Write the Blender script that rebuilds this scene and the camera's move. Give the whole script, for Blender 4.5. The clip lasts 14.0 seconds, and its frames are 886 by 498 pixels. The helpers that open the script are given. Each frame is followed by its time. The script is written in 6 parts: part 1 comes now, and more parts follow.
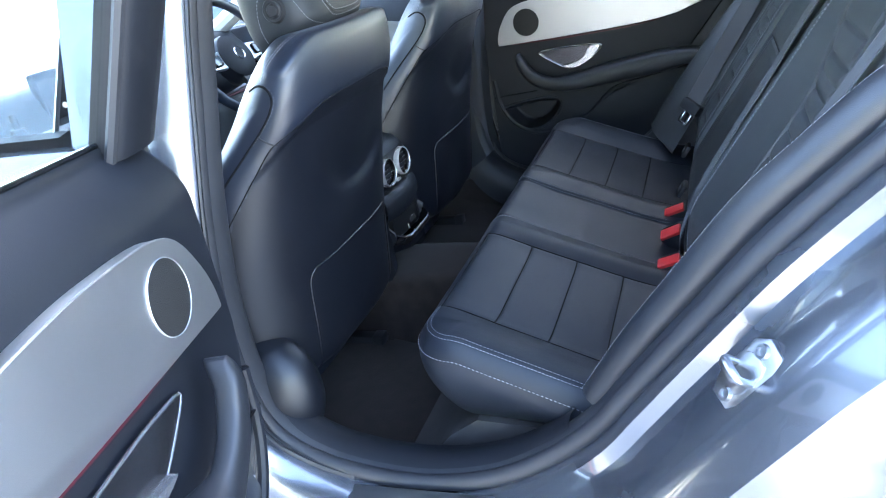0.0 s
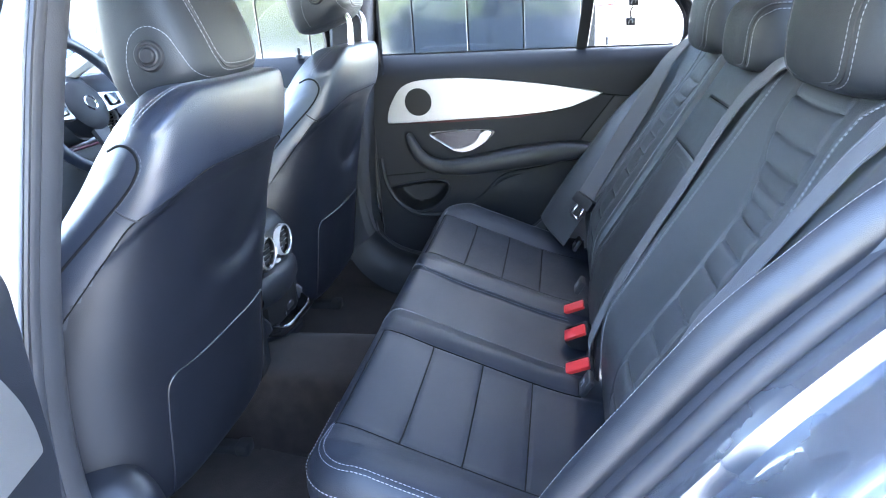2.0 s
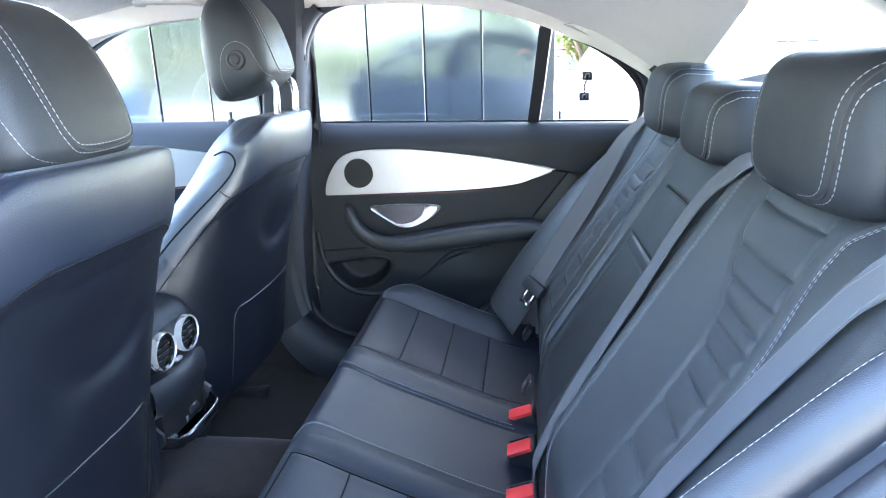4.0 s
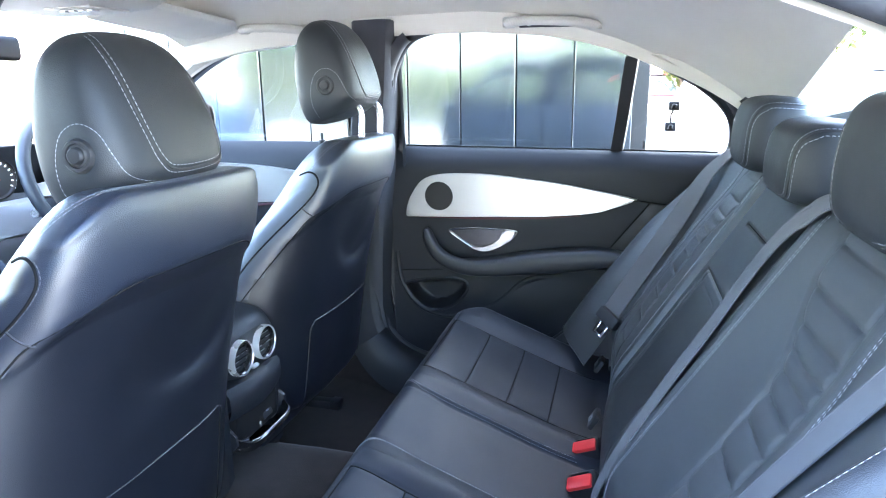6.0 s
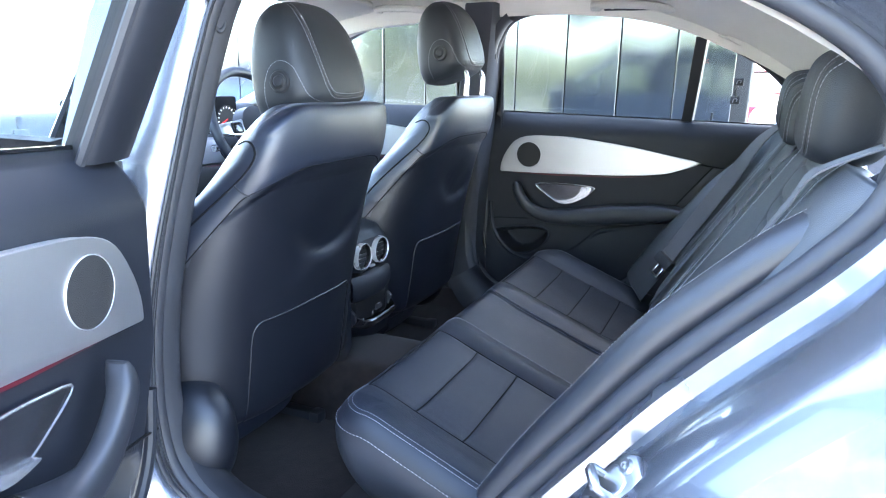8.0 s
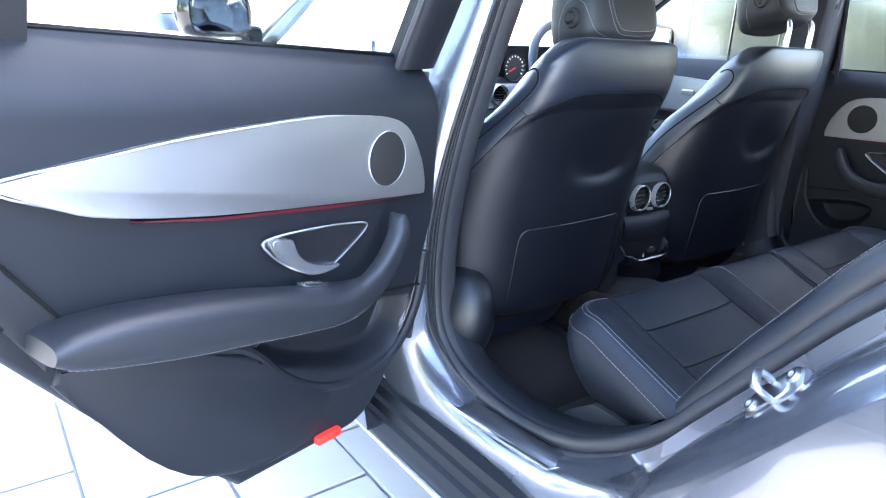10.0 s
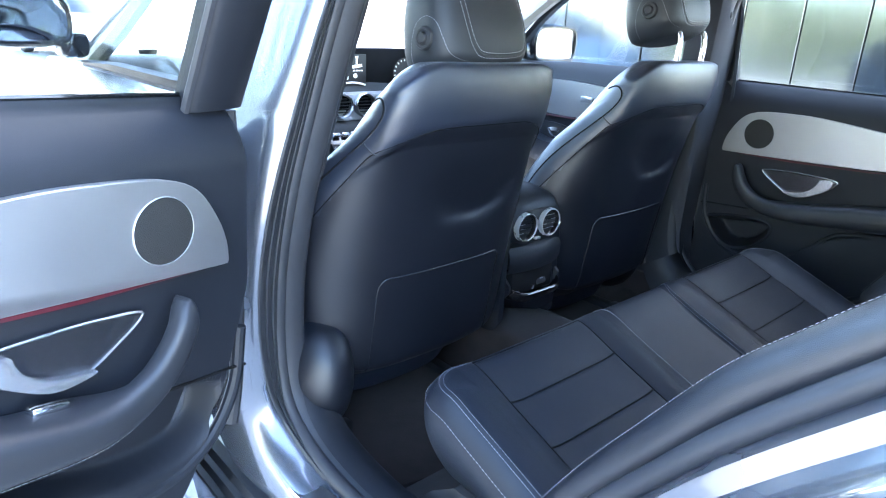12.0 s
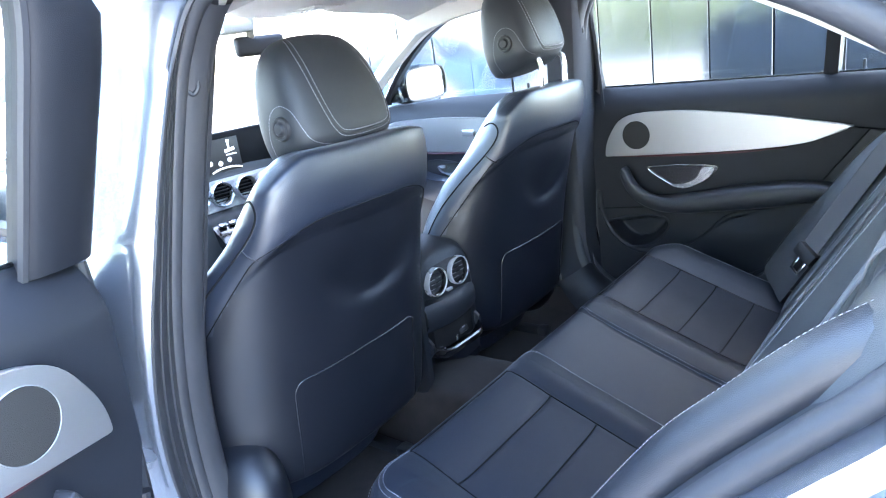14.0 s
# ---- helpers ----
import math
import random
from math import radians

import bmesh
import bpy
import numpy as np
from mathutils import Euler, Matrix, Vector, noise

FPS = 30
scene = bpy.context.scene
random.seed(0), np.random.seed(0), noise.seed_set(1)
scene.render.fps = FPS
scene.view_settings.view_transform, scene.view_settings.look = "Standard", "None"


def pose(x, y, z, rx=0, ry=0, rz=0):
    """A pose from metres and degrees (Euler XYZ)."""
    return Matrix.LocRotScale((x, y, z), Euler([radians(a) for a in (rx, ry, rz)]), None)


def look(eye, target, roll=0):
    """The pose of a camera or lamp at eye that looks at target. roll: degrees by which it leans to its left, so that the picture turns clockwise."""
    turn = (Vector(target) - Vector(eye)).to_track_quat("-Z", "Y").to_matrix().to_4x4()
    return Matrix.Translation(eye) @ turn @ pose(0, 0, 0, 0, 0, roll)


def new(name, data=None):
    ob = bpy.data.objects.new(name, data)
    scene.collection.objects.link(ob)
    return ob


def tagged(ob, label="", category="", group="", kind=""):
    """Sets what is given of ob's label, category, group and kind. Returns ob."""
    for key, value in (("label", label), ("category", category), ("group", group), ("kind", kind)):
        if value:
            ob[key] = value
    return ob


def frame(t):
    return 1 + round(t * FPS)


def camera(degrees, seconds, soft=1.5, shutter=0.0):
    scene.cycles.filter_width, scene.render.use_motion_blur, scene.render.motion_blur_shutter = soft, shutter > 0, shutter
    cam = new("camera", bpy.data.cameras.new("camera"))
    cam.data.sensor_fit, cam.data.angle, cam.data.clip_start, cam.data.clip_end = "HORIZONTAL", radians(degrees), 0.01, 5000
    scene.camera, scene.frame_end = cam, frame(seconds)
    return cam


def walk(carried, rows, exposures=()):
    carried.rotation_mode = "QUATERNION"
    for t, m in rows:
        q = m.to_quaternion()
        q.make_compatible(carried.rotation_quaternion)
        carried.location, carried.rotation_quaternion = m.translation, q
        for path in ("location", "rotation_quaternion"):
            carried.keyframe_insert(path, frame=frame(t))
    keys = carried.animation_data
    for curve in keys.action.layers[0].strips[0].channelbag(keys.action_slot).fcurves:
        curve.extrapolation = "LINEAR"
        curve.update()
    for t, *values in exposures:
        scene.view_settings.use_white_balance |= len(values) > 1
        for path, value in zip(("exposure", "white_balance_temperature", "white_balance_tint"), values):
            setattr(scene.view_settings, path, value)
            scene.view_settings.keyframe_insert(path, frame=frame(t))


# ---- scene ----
cam = camera(68.0, 14.0, 1.1)
PATH = [
    (0, (0.708, -1.376, 1.209), (-0.058, 0.257, 0.37), -11.65),
    (0.5, (0.617, -1.367, 1.191), (0.093, 0.374, 0.384), -10.41),
    (1, (0.587, -1.323, 1.183), (0.155, 0.456, 0.408), -5.57),
    (1.5, (0.577, -1.287, 1.184), (0.152, 0.513, 0.455), -5.73),
    (2, (0.584, -1.242, 1.193), (0.235, 0.59, 0.502), -3.75),
    (2.5, (0.599, -1.195, 1.206), (0.29, 0.663, 0.561), -2.97),
    (3, (0.613, -1.142, 1.201), (0.38, 0.742, 0.594), -1.88),
    (5.3, (0.649, -1.009, 1.233), (0.25, 0.888, 0.752), -1.45),
    (5.5, (0.659, -1.013, 1.229), (0.208, 0.873, 0.757), -1.54),
    (6, (0.659, -1.061, 1.225), (0.148, 0.807, 0.747), -0.81),
    (6.5, (0.68, -1.146, 1.224), (0.139, 0.714, 0.744), 0.41),
    (7, (0.712, -1.247, 1.217), (0.103, 0.587, 0.727), 0.42),
    (7.5, (0.743, -1.339, 1.201), (0.079, 0.475, 0.708), -0.06),
    (8, (0.822, -1.401, 1.166), (0.021, 0.351, 0.666), 1.05),
    (8.5, (0.896, -1.434, 1.144), (-0.088, 0.204, 0.602), 0.37),
    (9, (0.967, -1.457, 1.112), (-0.332, -0.061, 0.549), -1.78),
    (9.2, (0.991, -1.459, 1.108), (-0.433, -0.19, 0.538), -2.28),
    (11.3, (1.037, -1.327, 1.149), (-0.514, -0.208, 0.502), 4.59),
    (11.5, (1.015, -1.285, 1.165), (-0.495, -0.114, 0.505), 4.79),
    (12, (0.955, -1.195, 1.182), (-0.449, 0.085, 0.527), 2.83),
    (12.5, (0.928, -1.143, 1.209), (-0.422, 0.179, 0.538), 0.58),
    (13, (0.904, -1.121, 1.222), (-0.397, 0.259, 0.59), -2.96),
    (13.5, (0.919, -1.111, 1.233), (-0.354, 0.314, 0.653), -6.68),
    (14, (0.933, -1.116, 1.243), (-0.308, 0.336, 0.663), -8.3),
]
walk(cam, [(t, look(eye, target, roll)) for t, eye, target, roll in PATH], [(0.0, 4.6, 6700, 10), (1.5, 5.25, 6750, 14), (3.0, 5.4, 6600, 12), (6.5, 5.3, 6600, 11), (7.5, 5.15, 6600, 11), (9.0, 4.35, 6900, 17), (11.5, 4.5, 6450, 10), (12.5, 4.9, 6400, 9), (14.0, 5.15, 6600, 12)])

# ---- light ----
GROUND = 0.05
world = bpy.data.worlds.new("sky")
scene.world = world
world.use_nodes = True
wn = world.node_tree
sky = wn.nodes.new("ShaderNodeTexSky")
sky.sky_type = "NISHITA"
sky.sun_disc = False
SUN_AZ, SUN_EL = 102.0, 50.0
sky.sun_elevation = radians(SUN_EL)
sky.sun_rotation = radians(90.0 - SUN_AZ)
wn.links.new(sky.outputs[0], wn.nodes["Background"].inputs[0])
wn.nodes["Background"].inputs[1].default_value = 0.15
sun = new("sun", bpy.data.lights.new("sun", "SUN"))
sun.data.energy, sun.data.angle, sun.data.color = 4.0, radians(0.6), (1.0, 0.95, 0.88)
sun_to = Vector((math.cos(radians(SUN_AZ)) * math.cos(radians(SUN_EL)), math.sin(radians(SUN_AZ)) * math.cos(radians(SUN_EL)), math.sin(radians(SUN_EL))))
sun.matrix_world = look(sun_to * 20, (0, 0, 0))


# ---- materials ----
def material(name, colour, rough=0.5, metal=0.0, coat=0.0, spec=0.5, grain=0.0, grain_scale=400.0, vary=0.15, vary_scale=12.0, kind="noise", sheen=0.0, coat_rough=0.04):
    """A surface with tone that varies at two scales, uneven gloss and a fine relief."""
    m = bpy.data.materials.new(name)
    m.use_nodes = True
    nt = m.node_tree
    b = nt.nodes["Principled BSDF"]
    b.inputs["Roughness"].default_value = rough
    b.inputs["Metallic"].default_value = metal
    b.inputs["Coat Weight"].default_value = coat
    b.inputs["Coat Roughness"].default_value = coat_rough
    b.inputs["Specular IOR Level"].default_value = spec
    b.inputs["Sheen Weight"].default_value = sheen
    b.inputs["Base Color"].default_value = (*colour, 1)
    co = nt.nodes.new("ShaderNodeTexCoord")
    big = nt.nodes.new("ShaderNodeTexNoise")
    big.inputs["Scale"].default_value, big.inputs["Detail"].default_value = vary_scale, 6
    nt.links.new(co.outputs["Object"], big.inputs["Vector"])
    if vary:
        ramp = nt.nodes.new("ShaderNodeMix")
        ramp.data_type = "RGBA"
        ramp.inputs[6].default_value = (*[c * (1 - vary) for c in colour], 1)
        ramp.inputs[7].default_value = (*[min(1, c * (1 + vary)) for c in colour], 1)
        nt.links.new(big.outputs["Fac"], ramp.inputs[0])
        nt.links.new(ramp.outputs[2], b.inputs["Base Color"])
        rr = nt.nodes.new("ShaderNodeMapRange")
        rr.inputs[3].default_value, rr.inputs[4].default_value = max(0.02, rough * (1 - 0.18)), min(1, rough * (1 + 0.18))
        nt.links.new(big.outputs["Fac"], rr.inputs[0])
        nt.links.new(rr.outputs[0], b.inputs["Roughness"])
    if grain:
        fine = nt.nodes.new("ShaderNodeTexVoronoi" if kind == "cells" else "ShaderNodeTexNoise")
        fine.inputs["Scale"].default_value = grain_scale
        nt.links.new(co.outputs["Object"], fine.inputs["Vector"])
        bump = nt.nodes.new("ShaderNodeBump")
        bump.inputs["Strength"].default_value = min(1.0, grain)
        bump.inputs["Distance"].default_value = 0.0006
        nt.links.new(fine.outputs["Distance" if kind == "cells" else "Fac"], bump.inputs["Height"])
        nt.links.new(bump.outputs[0], b.inputs["Normal"])
    return m


LEATHER = material("black_leather", (0.0100, 0.0142, 0.0255), 0.41, spec=0.85, coat=0.05, coat_rough=0.35, grain=0.35, grain_scale=800, kind="cells", vary=0.2)
LEATHER_MATT = material("black_leather_panel", (0.0170, 0.0185, 0.0205), 0.50, spec=0.55, grain=0.3, grain_scale=1000, kind="cells", vary=0.2)
HEAD_LEATHER = material("soft_black_leather", (0.0130, 0.0158, 0.0195), 0.54, spec=0.50, grain=0.35, grain_scale=700, kind="cells", vary=0.15)
# Same seat leather twice: darker for the shaded cushion, lighter for the lit backrest.
LEATHER_SHADED = material("matt_seat_leather_shaded", (0.0084, 0.0120, 0.0200), 0.51, spec=0.42, grain=0.3, grain_scale=900, kind="cells", vary=0.2)
LEATHER_LIT = material("black_seat_leather_lit", (0.0360, 0.0395, 0.0440), 0.50, spec=0.62, grain=0.3, grain_scale=900, kind="cells", vary=0.2)
BOLSTER_LEATHER = material("grained_black_leather", (0.0130, 0.0155, 0.0215), 0.44, spec=0.76, grain=0.28, grain_scale=1000, kind="cells", vary=0.15)
ARM_LEATHER = material("smooth_black_armrest", (0.0135, 0.0150, 0.0190), 0.47, spec=0.55, grain=0.15, grain_scale=1100, kind="cells", vary=0.12)
DASH_BAND = material("satin_silver_band", (0.48, 0.485, 0.495), 0.42, metal=0.6, vary=0.06)
SHELL = material("seat_back_cover", (0.0040, 0.0055, 0.0100), 0.42, spec=0.66, grain=0.25, grain_scale=1000, kind="cells", vary=0.18)
PLASTIC = material("black_plastic", (0.015, 0.0155, 0.018), 0.50, grain=0.35, grain_scale=900, vary=0.15)
PLASTIC_SOFT = material("soft_dark_trim", (0.0078, 0.0094, 0.0138), 0.54, spec=0.38, grain=0.22, grain_scale=1000, kind="cells", vary=0.15)
RUBBER = material("rubber_seal", (0.030, 0.031, 0.036), 0.52, grain=0.3, grain_scale=500, vary=0.25)
GLOSS = material("gloss_black", (0.008, 0.008, 0.009), 0.12, coat=0.5, vary=0.1)
CARPET = material("dark_carpet", (0.0185, 0.0140, 0.0130), 0.95, spec=0.1, grain=1.0, grain_scale=420, vary=0.75, vary_scale=34, sheen=0.12)
BASE_CARPET = material("grey_carpet", (0.060, 0.057, 0.058), 0.95, spec=0.1, grain=1.0, grain_scale=900, vary=0.3, vary_scale=22)
SILVER = material("brushed_silver_trim", (0.53, 0.525, 0.52), 0.34, metal=0.9, grain=0.25, grain_scale=1400, vary=0.05)
CHROME = material("chrome", (0.86, 0.86, 0.87), 0.10, metal=1.0, vary=0.04)
LINER = material("beige_headliner", (0.62, 0.585, 0.535), 0.9, spec=0.15, grain=0.5, grain_scale=1200, vary=0.06)
LINER_PLASTIC = material("beige_plastic", (0.52, 0.495, 0.46), 0.5, grain=0.2, grain_scale=900, vary=0.05)
PILLAR_CLOTH = material("grey_pillar_trim", (0.045, 0.046, 0.053), 0.9, spec=0.2, grain=0.6, grain_scale=900, vary=0.1)
PAINT = material("grey_metallic_paint", (0.160, 0.176, 0.205), 0.26, metal=0.75, coat=1.0, vary=0.03, vary_scale=5)
STITCH = material("white_thread", (0.25, 0.25, 0.27), 0.8, grain=0.4, grain_scale=3000, vary=0.1)
GREY_THREAD = material("grey_thread", (0.11, 0.11, 0.12), 0.8, grain=0.4, grain_scale=3000, vary=0.1)
SEAM = material("dark_seam_thread", (0.004, 0.004, 0.0045), 0.85, spec=0.2, vary=0.1)
BELT = material("grey_belt_webbing", (0.102, 0.101, 0.107), 0.8, spec=0.25, grain=0.6, grain_scale=1500, vary=0.12, sheen=0.1)
RED = material("red_buckle_button", (0.72, 0.035, 0.035), 0.4, vary=0.08)
RED_TRIM = material("red_trim_line", (0.075, 0.006, 0.013), 0.4, vary=0.1)
GRILLE = material("speaker_grille", (0.011, 0.0105, 0.010), 0.65, grain=0.6, grain_scale=1100, kind="cells", vary=0.15)
STEEL = material("zinc_plated_steel", (0.46, 0.475, 0.50), 0.30, metal=1.0, grain=0.3, grain_scale=300, vary=0.15)
SATIN = material("satin_grey_metal", (0.085, 0.086, 0.096), 0.24, metal=0.85, vary=0.06)
SATIN_BRIGHT = material("satin_bright_metal", (0.58, 0.585, 0.60), 0.24, metal=0.88, vary=0.05)
SILVER_PAINT = material("silver_switch", (0.46, 0.46, 0.475), 0.28, metal=0.8, vary=0.05)


def glass(name, tint=(1, 1, 1), rough=0.0):
    m = bpy.data.materials.new(name)
    m.use_nodes = True
    nt = m.node_tree
    nt.nodes.remove(nt.nodes["Principled BSDF"])
    mix, clear, gloss = (nt.nodes.new("ShaderNode" + k) for k in ("MixShader", "BsdfTransparent", "BsdfGlossy"))
    clear.inputs[0].default_value = (*tint, 1)
    gloss.inputs["Roughness"].default_value = rough
    mix.inputs[0].default_value = 0.06
    nt.links.new(clear.outputs[0], mix.inputs[1])
    nt.links.new(gloss.outputs[0], mix.inputs[2])
    nt.links.new(mix.outputs[0], nt.nodes["Material Output"].inputs[0])
    return m


GLASS = glass("window_glass", (0.90, 0.93, 0.92))
MIRROR = material("mirror_glass", (0.55, 0.56, 0.58), 0.02, metal=1.0, vary=0.0)


def glow(name, colour, strength):
    m = bpy.data.materials.new(name)
    m.use_nodes = True
    b = m.node_tree.nodes["Principled BSDF"]
    b.inputs["Base Color"].default_value = (*colour, 1)
    b.inputs["Emission Color"].default_value = (*colour, 1)
    b.inputs["Emission Strength"].default_value = strength
    return m


# ---- building blocks ----
from mathutils.bvhtree import BVHTree


def thing(name, label, category, group="", kind="", at=(0, 0, 0)):
    ob = new(name)
    ob.empty_display_size = 0.05
    ob.location = at
    bpy.context.view_layer.update()
    return tagged(ob, label, category, group, kind)


def link(name, bm, mat, smooth=True, sharp=35):
    bmesh.ops.recalc_face_normals(bm, faces=bm.faces)
    if smooth:
        for f in bm.faces:
            f.smooth = True
        for e in bm.edges:
            if len(e.link_faces) == 2 and e.calc_face_angle(0) > radians(sharp):
                e.smooth = False
    me = bpy.data.meshes.new(name)
    bm.to_mesh(me)
    bm.free()
    me.materials.append(mat)
    return new(name, me)


def part(name, bm, mat, parent, label="", smooth=True, sharp=35):
    """Link a bmesh, given in world places, as one mesh under a thing or a part."""
    ob = link(name, bm, mat, smooth, sharp)
    top = parent
    off = Vector(parent.location)
    while top.parent:
        top = top.parent
        off += Vector(top.location)
    ob.parent = parent
    for v in ob.data.vertices:
        v.co -= off
    if label:
        ob["label"] = label
    return ob


def spline(pts, n=8, closed=False):
    """Catmull-Rom through the points, n steps a span."""
    p = [Vector(q) for q in pts]
    m = len(p)
    out = []
    for i in range(m if closed else m - 1):
        if closed:
            a, b, c, d = p[(i - 1) % m], p[i], p[(i + 1) % m], p[(i + 2) % m]
        else:
            b, c = p[i], p[i + 1]
            a = p[i - 1] if i else b * 2 - c
            d = p[i + 2] if i + 2 < m else c * 2 - b
        for k in range(n):
            t = k / n
            out.append(0.5 * ((2 * b) + (c - a) * t + (2 * a - 5 * b + 4 * c - d) * t * t + (3 * b - a - 3 * c + d) * t ** 3))
    if not closed:
        out.append(p[-1].copy())
    return out


def rings(rows, closed=True, caps=True, loop=False):
    """Skin a list of rings of points. closed: each ring is a loop. loop: the last ring joins the first."""
    bm = bmesh.new()
    vs = [[bm.verts.new(q) for q in r] for r in rows]
    n = len(vs[0])
    for i in range(len(vs) if loop else len(vs) - 1):
        a, b = vs[i], vs[(i + 1) % len(vs)]
        for j in range(n if closed else n - 1):
            k = (j + 1) % n
            bm.faces.new((a[j], a[k], b[k], b[j]))
    if caps and closed and not loop:
        bm.faces.new(vs[0])
        bm.faces.new(vs[-1])
    return bm


def merged(*bms):
    out = bmesh.new()
    for b in bms:
        me = bpy.data.meshes.new("tmp")
        b.to_mesh(me)
        b.free()
        out.from_mesh(me)
        bpy.data.meshes.remove(me)
    return out


def tube(path, r, n=8, loop=False, squash=1.0):
    """A round bar along a path; squash flattens it along z."""
    p = [Vector(q) for q in path]
    rows = []
    up = Vector((0, 0, 1))
    m = len(p)
    for i in range(m):
        d = (p[(i + 1) % m] - p[i - 1]) if loop else (p[min(i + 1, m - 1)] - p[max(i - 1, 0)])
        if d.length < 1e-9:
            d = Vector((1, 0, 0))
        d.normalize()
        if i == 0 and abs(d.z) > 0.9:
            up = Vector((1, 0, 0))
        s = d.cross(up)
        if s.length < 1e-4:
            s = d.cross(Vector((1, 0, 0)))
        s.normalize()
        u = s.cross(d).normalized()
        up = u
        rr = r(i / (m - 1)) if callable(r) else r
        rows.append([p[i] + rr * (math.cos(2 * math.pi * k / n) * s + squash * math.sin(2 * math.pi * k / n) * u) for k in range(n)])
    return rings(rows, True, not loop, loop)


def box(cx, cy, cz, sx, sy, sz, bevel=0.004, seg=2, turn=None):
    bm = bmesh.new()
    bmesh.ops.create_cube(bm, size=1)
    bmesh.ops.scale(bm, vec=(sx, sy, sz), verts=bm.verts)
    if bevel:
        bmesh.ops.bevel(bm, geom=list(bm.edges), offset=min(bevel, 0.45 * min(sx, sy, sz)), segments=seg, profile=0.5, affect="EDGES")
    if turn:
        bmesh.ops.transform(bm, matrix=turn, verts=bm.verts)
    bmesh.ops.translate(bm, vec=(cx, cy, cz), verts=bm.verts)
    return bm


def plate(front, depth, bevel=0.004, seg=2):
    """A slab: the outline `front` (3D points) pushed along the vector depth, with rounded rims."""
    bm = bmesh.new()
    d = Vector(depth)
    a = [bm.verts.new(Vector(q)) for q in front]
    b = [bm.verts.new(Vector(q) + d) for q in front]
    top = bm.faces.new(a)
    bm.faces.new(b)
    n = len(a)
    for i in range(n):
        bm.faces.new((a[i], a[(i + 1) % n], b[(i + 1) % n], b[i]))
    if bevel:
        bmesh.ops.bevel(bm, geom=list(top.edges), offset=bevel, segments=seg, profile=0.5, affect="EDGES", clamp_overlap=True)
    return bm


def lathe(profile, axis="x", at=(0, 0, 0), n=32):
    """Turn (radius, height) pairs round an axis."""
    rows = []
    for k in range(n):
        c, s = math.cos(2 * math.pi * k / n), math.sin(2 * math.pi * k / n)
        row = []
        for r, h in profile:
            q = {"x": (h, r * c, r * s), "y": (r * c, h, r * s), "z": (r * c, r * s, h)}[axis]
            row.append(Vector(q) + Vector(at))
        rows.append(row)
    bm = rings(rows, False, False, True)
    bmesh.ops.remove_doubles(bm, verts=bm.verts, dist=1e-6)
    return bm


def super_ring(cx, cy, z, a, b, p=2.6, n=40, lean=0.0):
    """A flat ring at height z, like a rounded oblong: half sizes a (x) and b (y)."""
    out = []
    for k in range(n):
        t = 2 * math.pi * k / n
        c, s = math.cos(t), math.sin(t)
        x = a * math.copysign(abs(c) ** (2 / p), c)
        y = b * math.copysign(abs(s) ** (2 / p), s)
        out.append(Vector((cx + x, cy + y, z + lean * x)))
    return out


def loft(levels, steps=4, n=44):
    """Levels of (z, cx, cy, a, b, power), smoothed, skinned and closed."""
    ctrl = [Vector(l[:3]) for l in levels]
    shp = [Vector(l[3:6]) for l in levels]
    c2, s2 = spline(ctrl, steps), spline(shp, steps)
    return rings([super_ring(c.y, c.z, c.x, max(0.002, s.x), max(0.002, s.y), max(1.6, s.z), n) for c, s in zip(c2, s2)])


def draped(tree, pts, way, lift=0.0):
    """Points laid onto a surface along a direction."""
    out = []
    d = Vector(way).normalized()
    for q in pts:
        hit, nor, _, _ = tree.ray_cast(Vector(q) - d * 0.6, d)
        if hit is not None:
            if nor.dot(d) > 0:
                nor = -nor
            out.append(hit + nor * lift)
    return out


def tree_of(bm):
    return BVHTree.FromBMesh(bm)


def stitches(path, length=0.0042, gap=0.0018, r=0.0006):
    """A row of short raised threads along a path, as one mesh."""
    r = min(r, 0.0008)
    p = [Vector(q) for q in path]
    acc = [0.0]
    for a, b in zip(p, p[1:]):
        acc.append(acc[-1] + (b - a).length)
    verts, faces = [], []

    def at(s):
        for i in range(len(p) - 1):
            if acc[i + 1] >= s:
                f = (s - acc[i]) / max(1e-9, acc[i + 1] - acc[i])
                return p[i].lerp(p[i + 1], f)
        return p[-1]
    s = 0.0
    bm = bmesh.new()
    while s + length < acc[-1]:
        a, b = at(s), at(s + length)
        d = (b - a)
        if d.length > 1e-6:
            d.normalize()
            u = d.cross(Vector((0.3, 0.5, 0.81))).normalized()
            w = d.cross(u)
            q = []
            for c in (a, a.lerp(b, 0.5), b):
                rr = r if c is not a and c is not b else r * 0.6
                q.append([bm.verts.new(c + rr * (math.cos(k * math.pi / 2) * u + math.sin(k * math.pi / 2) * w)) for k in range(4)])
            for m in range(2):
                for k in range(4):
                    bm.faces.new((q[m][k], q[m][(k + 1) % 4], q[m + 1][(k + 1) % 4], q[m + 1][k]))
            bm.faces.new(q[0])
            bm.faces.new(q[2])
        s += length + gap
    return bm


def flat(pts, y):
    return [Vector((x, y(x, z) if callable(y) else y, z)) for x, z in pts]


def round_poly(pts, n=5):
    """A closed outline smoothed through its 2D points."""
    return [(v.x, v.y) for v in spline([(x, z, 0) for x, z in pts], n, True)]


def moved(bm, m):
    bmesh.ops.transform(bm, matrix=m, verts=bm.verts)
    return bm


